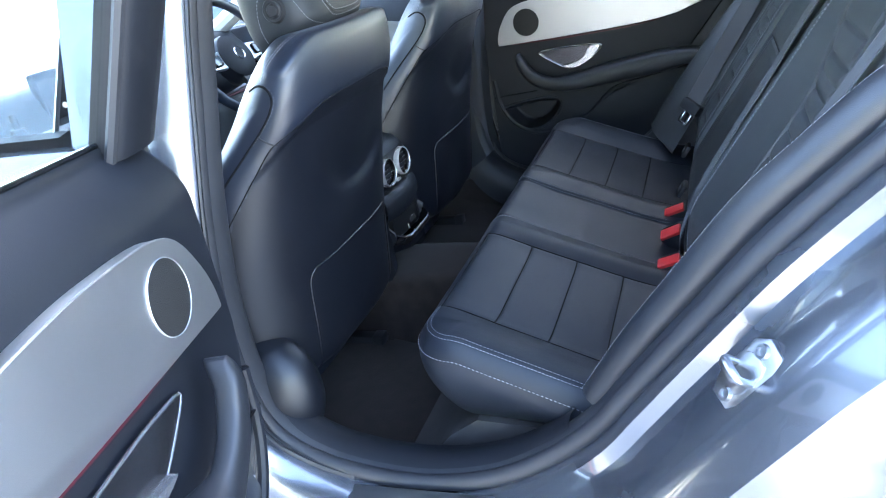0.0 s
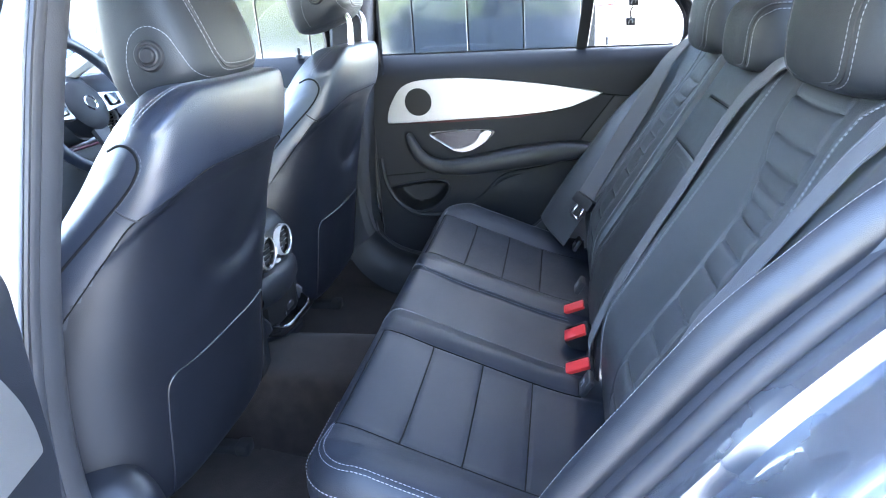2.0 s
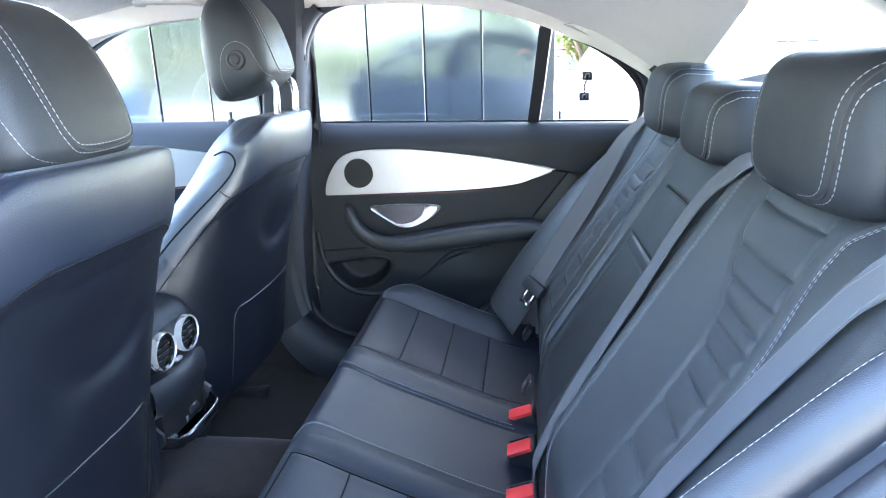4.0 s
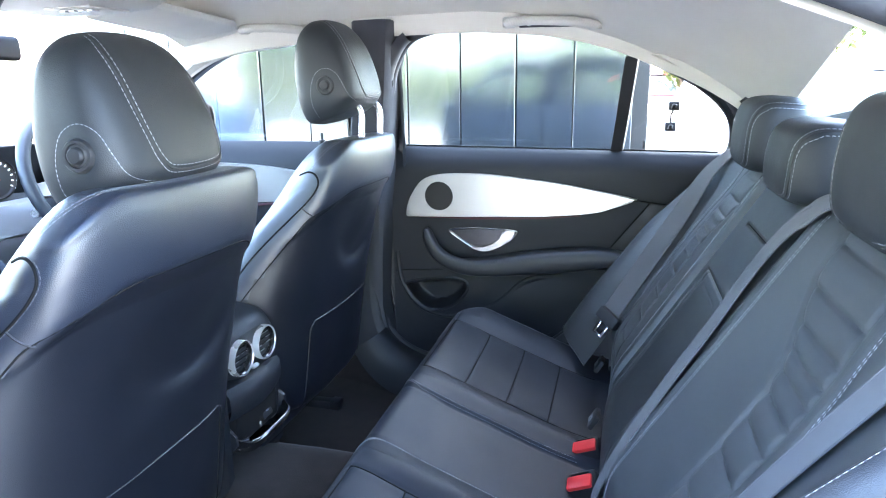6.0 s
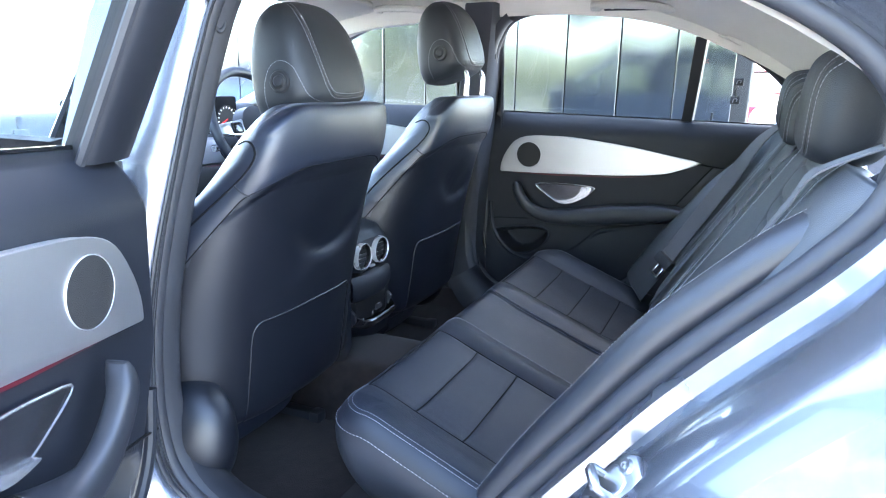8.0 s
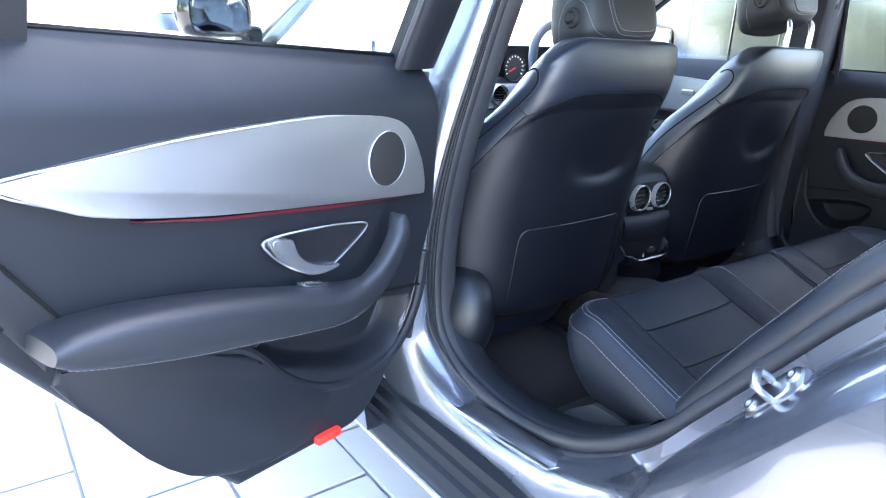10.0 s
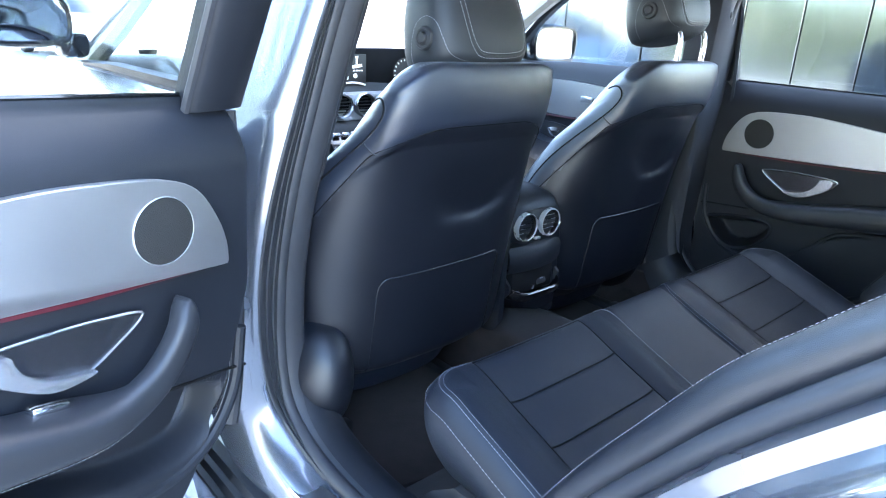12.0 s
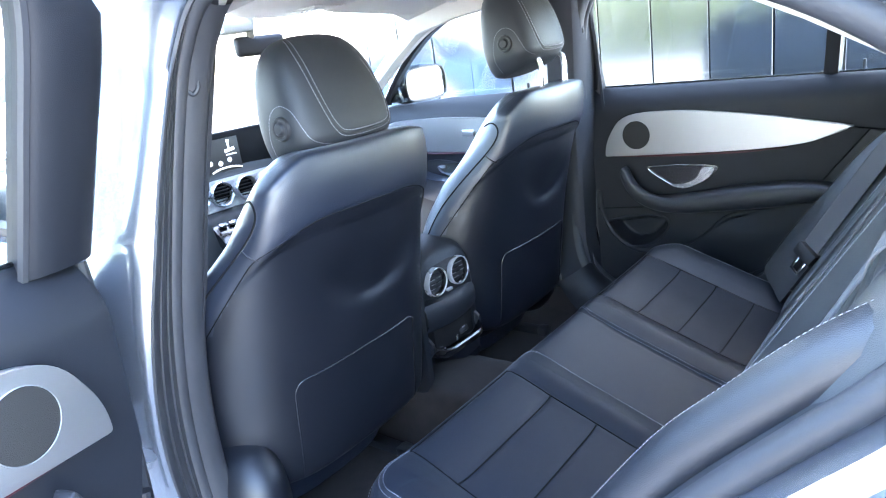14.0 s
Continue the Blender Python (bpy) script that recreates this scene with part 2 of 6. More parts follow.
# ---- ground and building ----
def paving_material():
    m = material("concrete_paving", (0.42, 0.39, 0.36), 0.85, spec=0.25, grain=0.8, grain_scale=120, vary=0.2, vary_scale=3)
    return m


PAVING = paving_material()
YARD = material("pale_concrete", (0.27, 0.272, 0.275), 0.9, spec=0.3, grain=0.25, grain_scale=90, vary=0.14, vary_scale=1.5)
ground = link("ground", rings([[(-150, -150, GROUND - 0.004), (150, -150, GROUND - 0.004)], [(-150, 150, GROUND - 0.004), (150, 150, GROUND - 0.004)]], False, False), YARD)
tagged(ground, "pale worn concrete of the car park", "ground", kind="structure")
pave = thing("pavement", "pale concrete paving slabs beside the car", "paving", kind="structure", at=(-0.4, -1.2, GROUND))
slab_bm = bmesh.new()
bmesh.ops.create_cube(slab_bm, size=1)
bmesh.ops.scale(slab_bm, vec=(0.392, 0.292, 0.05), verts=slab_bm.verts)
bmesh.ops.bevel(slab_bm, geom=list(slab_bm.edges), offset=0.004, segments=1, affect="EDGES")
slab = link("slab", slab_bm, PAVING)
slab.parent, slab.location = pave, (-1.6, -0.9, -0.016)
for i in range(9):
    for j in range(9):
        if i or j:
            o = slab.copy()
            scene.collection.objects.link(o)
            o.location = (-1.6 + 0.4 * i + (0.2 if j % 2 else 0), -0.9 + 0.3 * j, -0.016 + random.uniform(-0.002, 0.002))

PANEL = material("dark_gloss_cladding", (0.16, 0.175, 0.195), 0.10, metal=0.9, vary=0.12, vary_scale=0.8)
PANEL_FRAME = material("dark_joint", (0.012, 0.012, 0.014), 0.6, vary=0.1)
WALL_Y, PITCH, END_X = 2.85, 0.335, 0.79
facade = thing("building_facade", "dark glossy panelled building wall beside the car", "building", kind="structure", at=(0, WALL_Y, GROUND))
core = box((END_X - 3.3) / 2, WALL_Y + 1.1, 3.55, 3.3 + END_X, 2.0, 7.0, 0.01)
part("wall", core, PANEL_FRAME, facade)
pan = bmesh.new()
bmesh.ops.create_cube(pan, size=1)
bmesh.ops.scale(pan, vec=(PITCH - 0.008, 0.04, 6.9), verts=pan.verts)
bmesh.ops.bevel(pan, geom=list(pan.edges), offset=0.003, segments=1, affect="EDGES")
proto = link("cladding_panel", pan, PANEL)
proto.parent, proto.location = facade, (0.37 - PITCH / 2 + PITCH, 0.06, 3.48)
for i in range(1, 12):
    o = proto.copy()
    scene.collection.objects.link(o)
    o.location.x = proto.location.x - PITCH * i
    o.rotation_euler = (random.uniform(-0.004, 0.004), 0, random.uniform(-0.006, 0.006))

# ---- car shell ----
# Centre line of the rubber seal round the open doorway, from the B-pillar's top down, along the sill and up the wheel arch.
SEAL = [(0.150, -0.588, 1.354), (0.088, -0.600, 1.292), (0.058, -0.620, 1.20), (0.032, -0.652, 1.05), (0.006, -0.678, 0.90), (-0.014, -0.692, 0.75), (-0.016, -0.696, 0.60), (0.016, -0.696, 0.505),
        (0.105, -0.692, 0.450), (0.250, -0.690, 0.433), (0.380, -0.688, 0.458), (0.475, -0.684, 0.508), (0.550, -0.680, 0.572), (0.600, -0.676, 0.636), (0.650, -0.672, 0.702),
        (0.700, -0.670, 0.767), (0.750, -0.668, 0.832), (0.800, -0.666, 0.889), (0.850, -0.664, 0.942), (0.900, -0.662, 0.995), (0.946, -0.658, 1.055), (0.962, -0.650, 1.120), (0.930, -0.642, 1.183),
        (0.855, -0.632, 1.240), (0.745, -0.622, 1.290), (0.625, -0.612, 1.332), (0.480, -0.602, 1.360), (0.300, -0.592, 1.374)]
seal_line = spline(SEAL, 6, True)


def outward(path, i):
    """The way out of the doorway, in the plane of the car's side."""
    d = path[(i + 1) % len(path)] - path[i - 1]
    o = Vector((-d.z, 0, d.x))
    mid = Vector((0.45, 0, 0.9))
    if o.dot(path[i] - mid) < 0:
        o = -o
    return o.normalized()


def lip_reach(z):
    """How far the pillar's rubber reaches from the seal towards the opening and outwards, by height."""
    g = float(np.interp(z, (0.46, 0.60, 0.75, 0.95, 1.10, 1.25, 1.36), (0.0, 0.70, 1.0, 0.85, 0.58, 0.30, 0.10)))
    return -0.062 * g, -0.006 - 0.070 * g


def jamb_profile(p):
    """Steps from the seal out to the car's skin: (out, sideways) pairs, by place along the doorway."""
    if p.x < 0.13 and p.z > 0.47:
        a, b = lip_reach(p.z)
        return [(a + 0.006, b + 0.006), (a, b), (a + 0.003, b - 0.009), (a + 0.018, b - 0.024), (a + 0.042, b - 0.040), (a + 0.070, b - 0.052), (a + 0.102, b - 0.062), (a + 0.140, b - 0.068)]
    if p.z > 1.10:
        return [(0.004, 0.012), (0.010, -0.012), (0.018, -0.020), (0.028, -0.035), (0.040, -0.050), (0.055, -0.065), (0.070, -0.060), (0.11, -0.03)]
    if p.z < 0.5:
        return [(0.004, 0.012), (0.010, -0.014), (0.012, -0.036), (0.016, -0.060), (0.026, -0.070), (0.060, -0.074), (0.150, -0.066), (0.20, -0.045)]
    return [(0.004, 0.012), (0.010, -0.014), (0.012, -0.044), (0.031, -0.049), (0.034, -0.098), (0.042, -0.130), (0.055, -0.158), (0.078, -0.185)]


def soft_profile(i):
    acc = None
    n = len(seal_line)
    span = range(-9, 10)
    for k in span:
        v = [Vector((a, b)) for a, b in jamb_profile(seal_line[(i + k) % n])]
        acc = v if acc is None else [x + y for x, y in zip(acc, v)]
    return [v / len(span) for v in acc]


def doorway(side):
    rows = []
    for i, p in enumerate(seal_line):
        o = outward(seal_line, i)
        rows.append([Vector((p.x + a * o.x, (p.y + b) * side, p.z + a * o.z)) for a, b in soft_profile(i)])
    return rows


body = thing("car_body", "dark metallic grey saloon car body with the doorway open", "car", at=(0, 0, GROUND))
rows = doorway(1)
part("door_frame", rings(rows, False, False, True), PAINT, body, "glossy grey painted door frame", True, 48)
part("door_frame", rings(doorway(-1), False, False, True), PLASTIC_SOFT, body, "dark inner frame behind the closed door", True, 48)
# the skin behind and below the doorway
edge = [r[-1] for r in rows]


def skin_y(x, z):
    """How far out the car's side stands at a height."""
    bulge = 0.90 - 0.10 * max(0.0, (0.62 - z)) - 0.05 * max(0, z - 0.8) - 1.2 * max(0.0, z - 0.97) ** 1.35
    return -(bulge - 0.05 * max(0, x - 1.0) ** 1.5)


n_edge = len(edge)
start = min(range(n_edge), key=lambda i: (edge[i] - Vector((0.42, -0.74, 0.27))).length)
stop = min(range(n_edge), key=lambda i: (edge[i] - Vector((0.98, -0.70, 1.19))).length)
ids = []
i = start
while i != stop:
    ids.append(i)
    i = (i + 1) % n_edge
ids.append(stop)
cols = []
for k, i in enumerate(ids):
    e = edge[i]
    f = k / (len(ids) - 1)
    # the far end of each strip: along the bottom and the tail of the car
    far = Vector((0.35 + 2.0 * min(1, f * 2.2), 0, 0.24 + 0.85 * max(0, f * 1.25 - 0.25)))
    row = [e]
    for s in (0.03, 0.08, 0.16, 0.28, 0.42, 0.58, 0.76, 1.0):
        q = e.lerp(far, s)
        y = skin_y(q.x, q.z)
        w = min(1, s / 0.10)
        row.append(Vector((q.x, e.y * (1 - w) + y * w, q.z)))
    cols.append(row)
part("quarter_panel", rings(cols, False, False), PAINT, body, "dark metallic grey rear quarter panel")
mirror_cols = [[Vector((q.x, -q.y, q.z)) for q in r] for r in cols]
part("quarter_panel", rings(mirror_cols, False, False), PAINT, body)
# roof skin and lining
def roof_z(x, y):
    t = (x + 0.15)
    return 1.455 - 0.19 * max(0, -t) ** 1.6 - 0.11 * max(0, t - 0.25) ** 2 - 0.055 * y * y


def roof_half(x):
    return 0.60 - 0.02 * max(0, x - 0.5)


def roof_grid(drop, x0, x1, half_add, nx=28, ny=20):
    return [[Vector((x, y, roof_z(x, y) - drop)) for y in [(-1 + 2 * j / ny) * (roof_half(x) + half_add) for j in range(ny + 1)]] for x in [x0 + (x1 - x0) * i / nx for i in range(nx + 1)]]


part("roof_panel", rings(roof_grid(-0.03, -0.52, 1.04, 0.06), False, False), PAINT, body)
liner = thing("ceiling", "pale beige woven headliner under the car roof", "headliner", kind="structure", at=(0, 0, 1.38))
LINER_X = (-0.52, -0.30, 0.0, 0.30, 0.48, 0.60, 0.685, 0.735, 0.79, 0.83, 0.86, 0.90, 0.95, 1.02, 1.12)
LINER_Z = (1.300, 1.342, 1.360, 1.364, 1.350, 1.324, 1.292, 1.268, 1.247, 1.226, 1.210, 1.185, 1.150, 1.11, 1.06)
rows2 = []
for r in roof_grid(0.012, -0.50, 1.00, -0.01):
    # the lining turns down at its sides towards the door frames
    x = r[0].x
    edge_z = float(np.interp(x, LINER_X, LINER_Z))
    edge_y = 0.602 + 0.03 * max(0, x - 0.4)
    left = [Vector((x, -edge_y, edge_z + 0.007)), Vector((x, -edge_y + 0.008, edge_z + 0.018))]
    k = max(0.0, min(1.0, (0.62 - x) / 0.15))
    right = [Vector((x, edge_y - 0.012 - 0.036 * k, edge_z + 0.018)), Vector((x, edge_y - 0.036 * k, edge_z - 0.010 - 0.002 * k)), Vector((x, edge_y + 0.01, edge_z - 0.008))]
    rows2.append(left + [Vector((q.x, q.y * 0.93, min(q.z, edge_z + 0.03 + 0.35 * max(0, edge_y - abs(q.y))))) for q in r] + right)
part("lining", rings(rows2, False, False), LINER, liner)

# seals
seal = thing("door_seal", "black rubber door seal round the open doorway", "door seal", "door seals", at=(0.45, -0.72, 0.435))
part("rubber_lip", tube(seal_line, 0.0135, 12, True), RUBBER, seal)


def lip_rows(side):
    out = []
    n = len(seal_line)
    for i in range(n):
        p = seal_line[i]
        o = outward(seal_line, i)
        if p.z > 1.352 or (p.z > 1.2 and p.x > 0.5):
            continue
        out.append([Vector((p.x + a * o.x, side * (p.y + b), p.z + a * o.z)) for a, b in ((0.014, -0.004), (0.002, 0.006), (-0.008, 0.010), (-0.011, 0.018), (-0.012, 0.030), (-0.010, 0.042), (-0.004, 0.050), (0.010, 0.056))])
    return out


part("trim_edge", rings(lip_rows(1), False, False), RUBBER, seal, "smooth black edge strip")


def pillar_lips(side):
    """The grooved rubber that covers the rear face of the pillar, between its lining and its paint."""
    out = []
    for i, p in enumerate(seal_line):
        if p.x > 0.16 or p.z > 1.36:
            continue
        o = outward(seal_line, i)
        v = soft_profile(i)[1]
        row = []
        for u, bump in ((-0.10, -0.004), (0.04, 0.003), (0.18, 0.005), (0.30, 0.004), (0.34, 0.000), (0.38, 0.004), (0.52, 0.006), (0.66, 0.005), (0.70, 0.001), (0.74, 0.005), (0.90, 0.006), (1.0, 0.004), (1.04, 0.0)):
            a, b = v.x * u - bump, v.y * u
            row.append(Vector((p.x + a * o.x, side * (p.y + b), p.z + a * o.z)))
        out.append(row)
    return out


part("pillar_lip", rings(sorted(pillar_lips(1), key=lambda r: -r[0].z), False, False), RUBBER, seal, "grooved black rubber on the pillar", True, 50)
seal_far = thing("door_seal", "black rubber door seal round the closed door", "door seal", "door seals", at=(0.45, 0.70, 0.435))
part("rubber_lip", tube([Vector((p.x, -p.y, p.z)) for p in seal_line], 0.0135, 12, True), RUBBER, seal_far)
part("trim_edge", rings(lip_rows(-1), False, False), RUBBER, seal_far)

# inner trims: pillars, sill, floor

def b_pillar(side):
    rows = []
    for z, xr, y in ((0.44, -0.035, 0.685), (0.60, -0.062, 0.685), (0.75, -0.052, 0.680), (0.90, -0.009, 0.666), (1.05, 0.017, 0.640), (1.20, 0.044, 0.606), (1.345, 0.067, 0.572), (1.385, 0.071, 0.563)):
        w = 0.11 if z > 0.8 else 0.13
        if side > 0:
            xr += 0.032 * min(1.0, max(0.0, (0.95 - z) / 0.2)) + 0.028
        y1 = y - 0.022
        wide = 0.030 * max(0.0, min(1.0, (z - 0.70) / 0.10))
        rows.append([Vector((xr, side * (y + 0.005), z)), Vector((xr + 0.004, side * (y1 - wide * 0.7), z)), Vector((xr - 0.004, side * (y1 - 0.006 - wide), z)), Vector((xr - 0.022, side * (y1 - 0.012 - wide), z)), Vector((xr - w + 0.02, side * (y1 - 0.010 - wide * 0.6), z)),
                     Vector((xr - w, side * (y1 + 0.01), z)), Vector((xr - w, side * (y + 0.06), z)), Vector((xr, side * (y + 0.06), z))])
    return rings(rows)


for side in (-1, 1):
    pl = thing("pillar_trim", "dark grey cloth pillar trim between the doors", "pillar trim", "pillar trims", at=(0.0, side * 0.70, 0.44))
    part("cover", b_pillar(side), PILLAR_CLOTH, pl)
    hk = part("belt_guide", merged(box(0.064, side * 0.585, 1.252, 0.034, 0.012, 0.015, 0.004), tube(spline([(0.077, side * 0.585, 1.249), (0.078, side * 0.588, 1.236), (0.075, side * 0.595, 1.229), (0.072, side * 0.601, 1.235)], 5), 0.0040, 8)), PLASTIC, pl)

floor = thing("floor", "dark brown-grey carpet in the rear footwell", "carpet", kind="structure", at=(0, 0, 0.33))


def floor_z(x, y):
    tunnel = 0.148 * math.exp(-(abs(y) / 0.150) ** 9)
    side = 0.10 * max(0.0, min(1, (abs(y) - 0.56) / 0.12)) ** 2
    heel = 0.05 * max(0, x - 0.18) ** 1
    return 0.325 + tunnel + side + heel


nx, ny = 40, 90
part("carpet", rings([[Vector((x, y, floor_z(x, y) + 0.002 * noise.noise(Vector((x * 9, y * 9, 0))))) for y in [-0.70 + 1.40 * j / ny for j in range(ny + 1)]] for x in [-0.95 + 1.6 * i / nx for i in range(nx + 1)]], False, False), CARPET, floor)
for s in (-1, 1):
    mat = thing("floor_mat", "dark textile floor mat with bound edge in the footwell", "floor mat", "floor mats", at=(0, s * 0.36, 0.33))
    outline = round_poly([(-0.25, s * 0.192), (0.10, s * 0.195), (0.17, s * 0.22), (0.15, s * 0.50), (0.07, s * 0.60), (-0.25, s * 0.60)], 5)
    c = Vector((-0.05, s * 0.38))
    bmm = bmesh.new()
    ring_prev = None
    for f, h in ((1.0, 0.0), (1.0, 0.008), (0.97, 0.010), (0.6, 0.010), (0.25, 0.010), (0.02, 0.010)):
        ring = []
        for a, b in outline:
            q = c.lerp(Vector((a, b)), f)
            ring.append(bmm.verts.new((q.x, q.y, floor_z(q.x, q.y) + h + 0.003)))
        if ring_prev:
            for j in range(len(ring)):
                bmm.faces.new((ring_prev[j], ring_prev[(j + 1) % len(ring)], ring[(j + 1) % len(ring)], ring[j]))
        ring_prev = ring
    part("textile", bmm, CARPET, mat)

for s in (-1, 1):
    st = thing("sill_trim", "dark plastic sill trim along the footwell", "sill trim", "sill trims", at=(0.2, s * 0.69, 0.40))
    prof = [(-0.010, 0.016), (-0.016, 0.030), (-0.017, 0.050), (-0.010, 0.074), (0.012, 0.092), (0.05, 0.104), (0.10, 0.112)]
    rws = []
    for i, p in enumerate(seal_line):
        if p.z < 0.54 and (0.0 if s < 0 else -0.02) < p.x < 0.58:
            o = outward(seal_line, i)
            rws.append([Vector((p.x + a * o.x * 0.7, -s * (p.y + b), p.z + a * o.z)) for a, b in prof])
    part("cover", rings(rws, False, False), PLASTIC_SOFT, st)

sc = thing("sill_cover", "black plastic cover along the outer sill", "sill cover", at=(0.2, -0.78, 0.30))
step = [(-0.766, 0.378), (-0.786, 0.374), (-0.789, 0.352), (-0.799, 0.348), (-0.801, 0.326), (-0.812, 0.322), (-0.812, 0.290), (-0.796, 0.250)]
rws = [[Vector((x, y, z + 0.03 * max(0.0, x - 0.35))) for y, z in step] for x in [-0.40 + 0.05 * k for k in range(18)]]
part("cover", rings(rws, False, False), PLASTIC_SOFT, sc, "", True, 25)
part("bright_edge", tube([r[7] + Vector((0, -0.004, -0.002)) for r in rws], 0.007, 8), SILVER, sc, "bright lower edge strip")
scuff = thing("sill_plate", "polished metal scuff plate on the sill", "scuff plate", at=(0.25, -0.80, 0.41))
part("plate", plate([(0.11, -0.712, 0.4310), (0.40, -0.712, 0.4520), (0.435, -0.720, 0.4570), (0.425, -0.745, 0.4480), (0.40, -0.752, 0.4420), (0.12, -0.754, 0.4220), (0.095, -0.748, 0.4220), (0.09, -0.735, 0.4250)], (0, 0.001, -0.012), 0.004, 3), STEEL, scuff)
part("rim", tube([(0.10, -0.753, 0.4205), (0.20, -0.7545, 0.4265), (0.40, -0.7525, 0.4410), (0.432, -0.724, 0.4575)], 0.0028, 6), CHROME, scuff, "bright edge")

strk = thing("door_striker", "zinc door striker with a steel loop on its plate", "door striker", at=(0.72, -0.78, 0.78))
sm = pose(0.738, -0.778, 0.755) @ Matrix.Rotation(radians(37.7), 4, "Y") @ Matrix.Rotation(radians(32), 4, "Z") @ Matrix.Scale(0.9, 4)
sp = [(-0.017, 0.048), (0.010, 0.050), (0.024, 0.034), (0.025, -0.024), (0.012, -0.048), (-0.016, -0.046), (-0.025, -0.028), (-0.025, 0.030)]
part("plate", moved(plate([(-0.009, a, b) for a, b in sp], (0.009, 0, 0), 0.003), sm), STEEL, strk)
part("pad", moved(plate([(-0.012, a * 0.72, b * 0.55) for a, b in sp], (0.006, 0, 0), 0.002), sm), STEEL, strk)
part("loop", moved(tube(spline([(-0.006, -0.016, 0.0), (-0.028, -0.016, 0.002), (-0.036, -0.009, 0.003), (-0.036, 0.009, 0.003), (-0.028, 0.016, 0.002), (-0.006, 0.016, 0.0)], 6), 0.0050, 10), sm), STEEL, strk)
part("loop_end", moved(box(-0.035, 0, 0.002, 0.007, 0.030, 0.014, 0.003), sm), STEEL, strk)
for a, b in ((0.004, 0.034), (-0.004, -0.034)):
    part("screw", moved(lathe([(0.0, -0.011), (0.004, -0.011), (0.005, -0.0145), (0.0085, -0.0145), (0.0095, -0.009)], "x", (0, a, b), 14), sm), STEEL, strk)

# ---- doors ----
PIVOT = Matrix.Translation((0.1, -0.70, 0.9))
OPEN = Matrix.Translation((0.799, -0.572, 0.002)) @ Matrix.Rotation(radians(-72), 4, "Z") @ PIVOT @ Matrix.Rotation(radians(-3.5), 4, "Y") @ PIVOT.inverted()
FLIP = Matrix.Diagonal((1, -1, 1, 1))

SILVER_LINE = [(0.0745, 0.8705), (0.0742, 0.880), (0.0775, 0.900), (0.090, 0.930), (0.120, 0.970), (0.166, 0.988), (0.25, 0.992), (0.333, 0.989), (0.492, 0.971), (0.600, 0.953), (0.694, 0.935), (0.640, 0.910), (0.588, 0.895), (0.464, 0.882), (0.269, 0.874), (0.100, 0.8695), (0.080, 0.8692)]
FRAME_TOP = [(0.050, 1.058), (0.062, 1.20), (0.076, 1.330), (0.108, 1.362), (0.25, 1.370), (0.40, 1.357), (0.546, 1.332), (0.66, 1.300), (0.76, 1.255), (0.848, 1.204), (0.904, 1.147), (0.921, 1.090), (0.917, 1.050)]


def lean(z):
    """The side glass leans inwards as it rises."""
    return -0.765 + 0.50 * max(0, z - 1.05)


def card_y(x, z):
    y = -0.708
    if z > 0.99:
        y -= 0.045 * min(1, (z - 0.99) / 0.075) ** 2
    return y


def sunk(x, z, outline):
    """0 outside a closed outline, rising smoothly to 1 a little way inside it."""
    hit, near = False, 1.0
    q = Vector((x, z))
    for (x0, z0), (x1, z1) in zip(outline, outline[1:] + outline[:1]):
        if (z0 > z) != (z1 > z) and x < x0 + (x1 - x0) * (z - z0) / (z1 - z0):
            hit = not hit
        a, d = Vector((x0, z0)), Vector((x1 - x0, z1 - z0))
        f = max(0.0, min(1.0, (q - a).dot(d) / max(1e-9, d.dot(d))))
        near = min(near, (q - a - d * f).length)
    k = min(1.0, near / 0.022) if hit else 0.0
    return k * k * (3 - 2 * k)


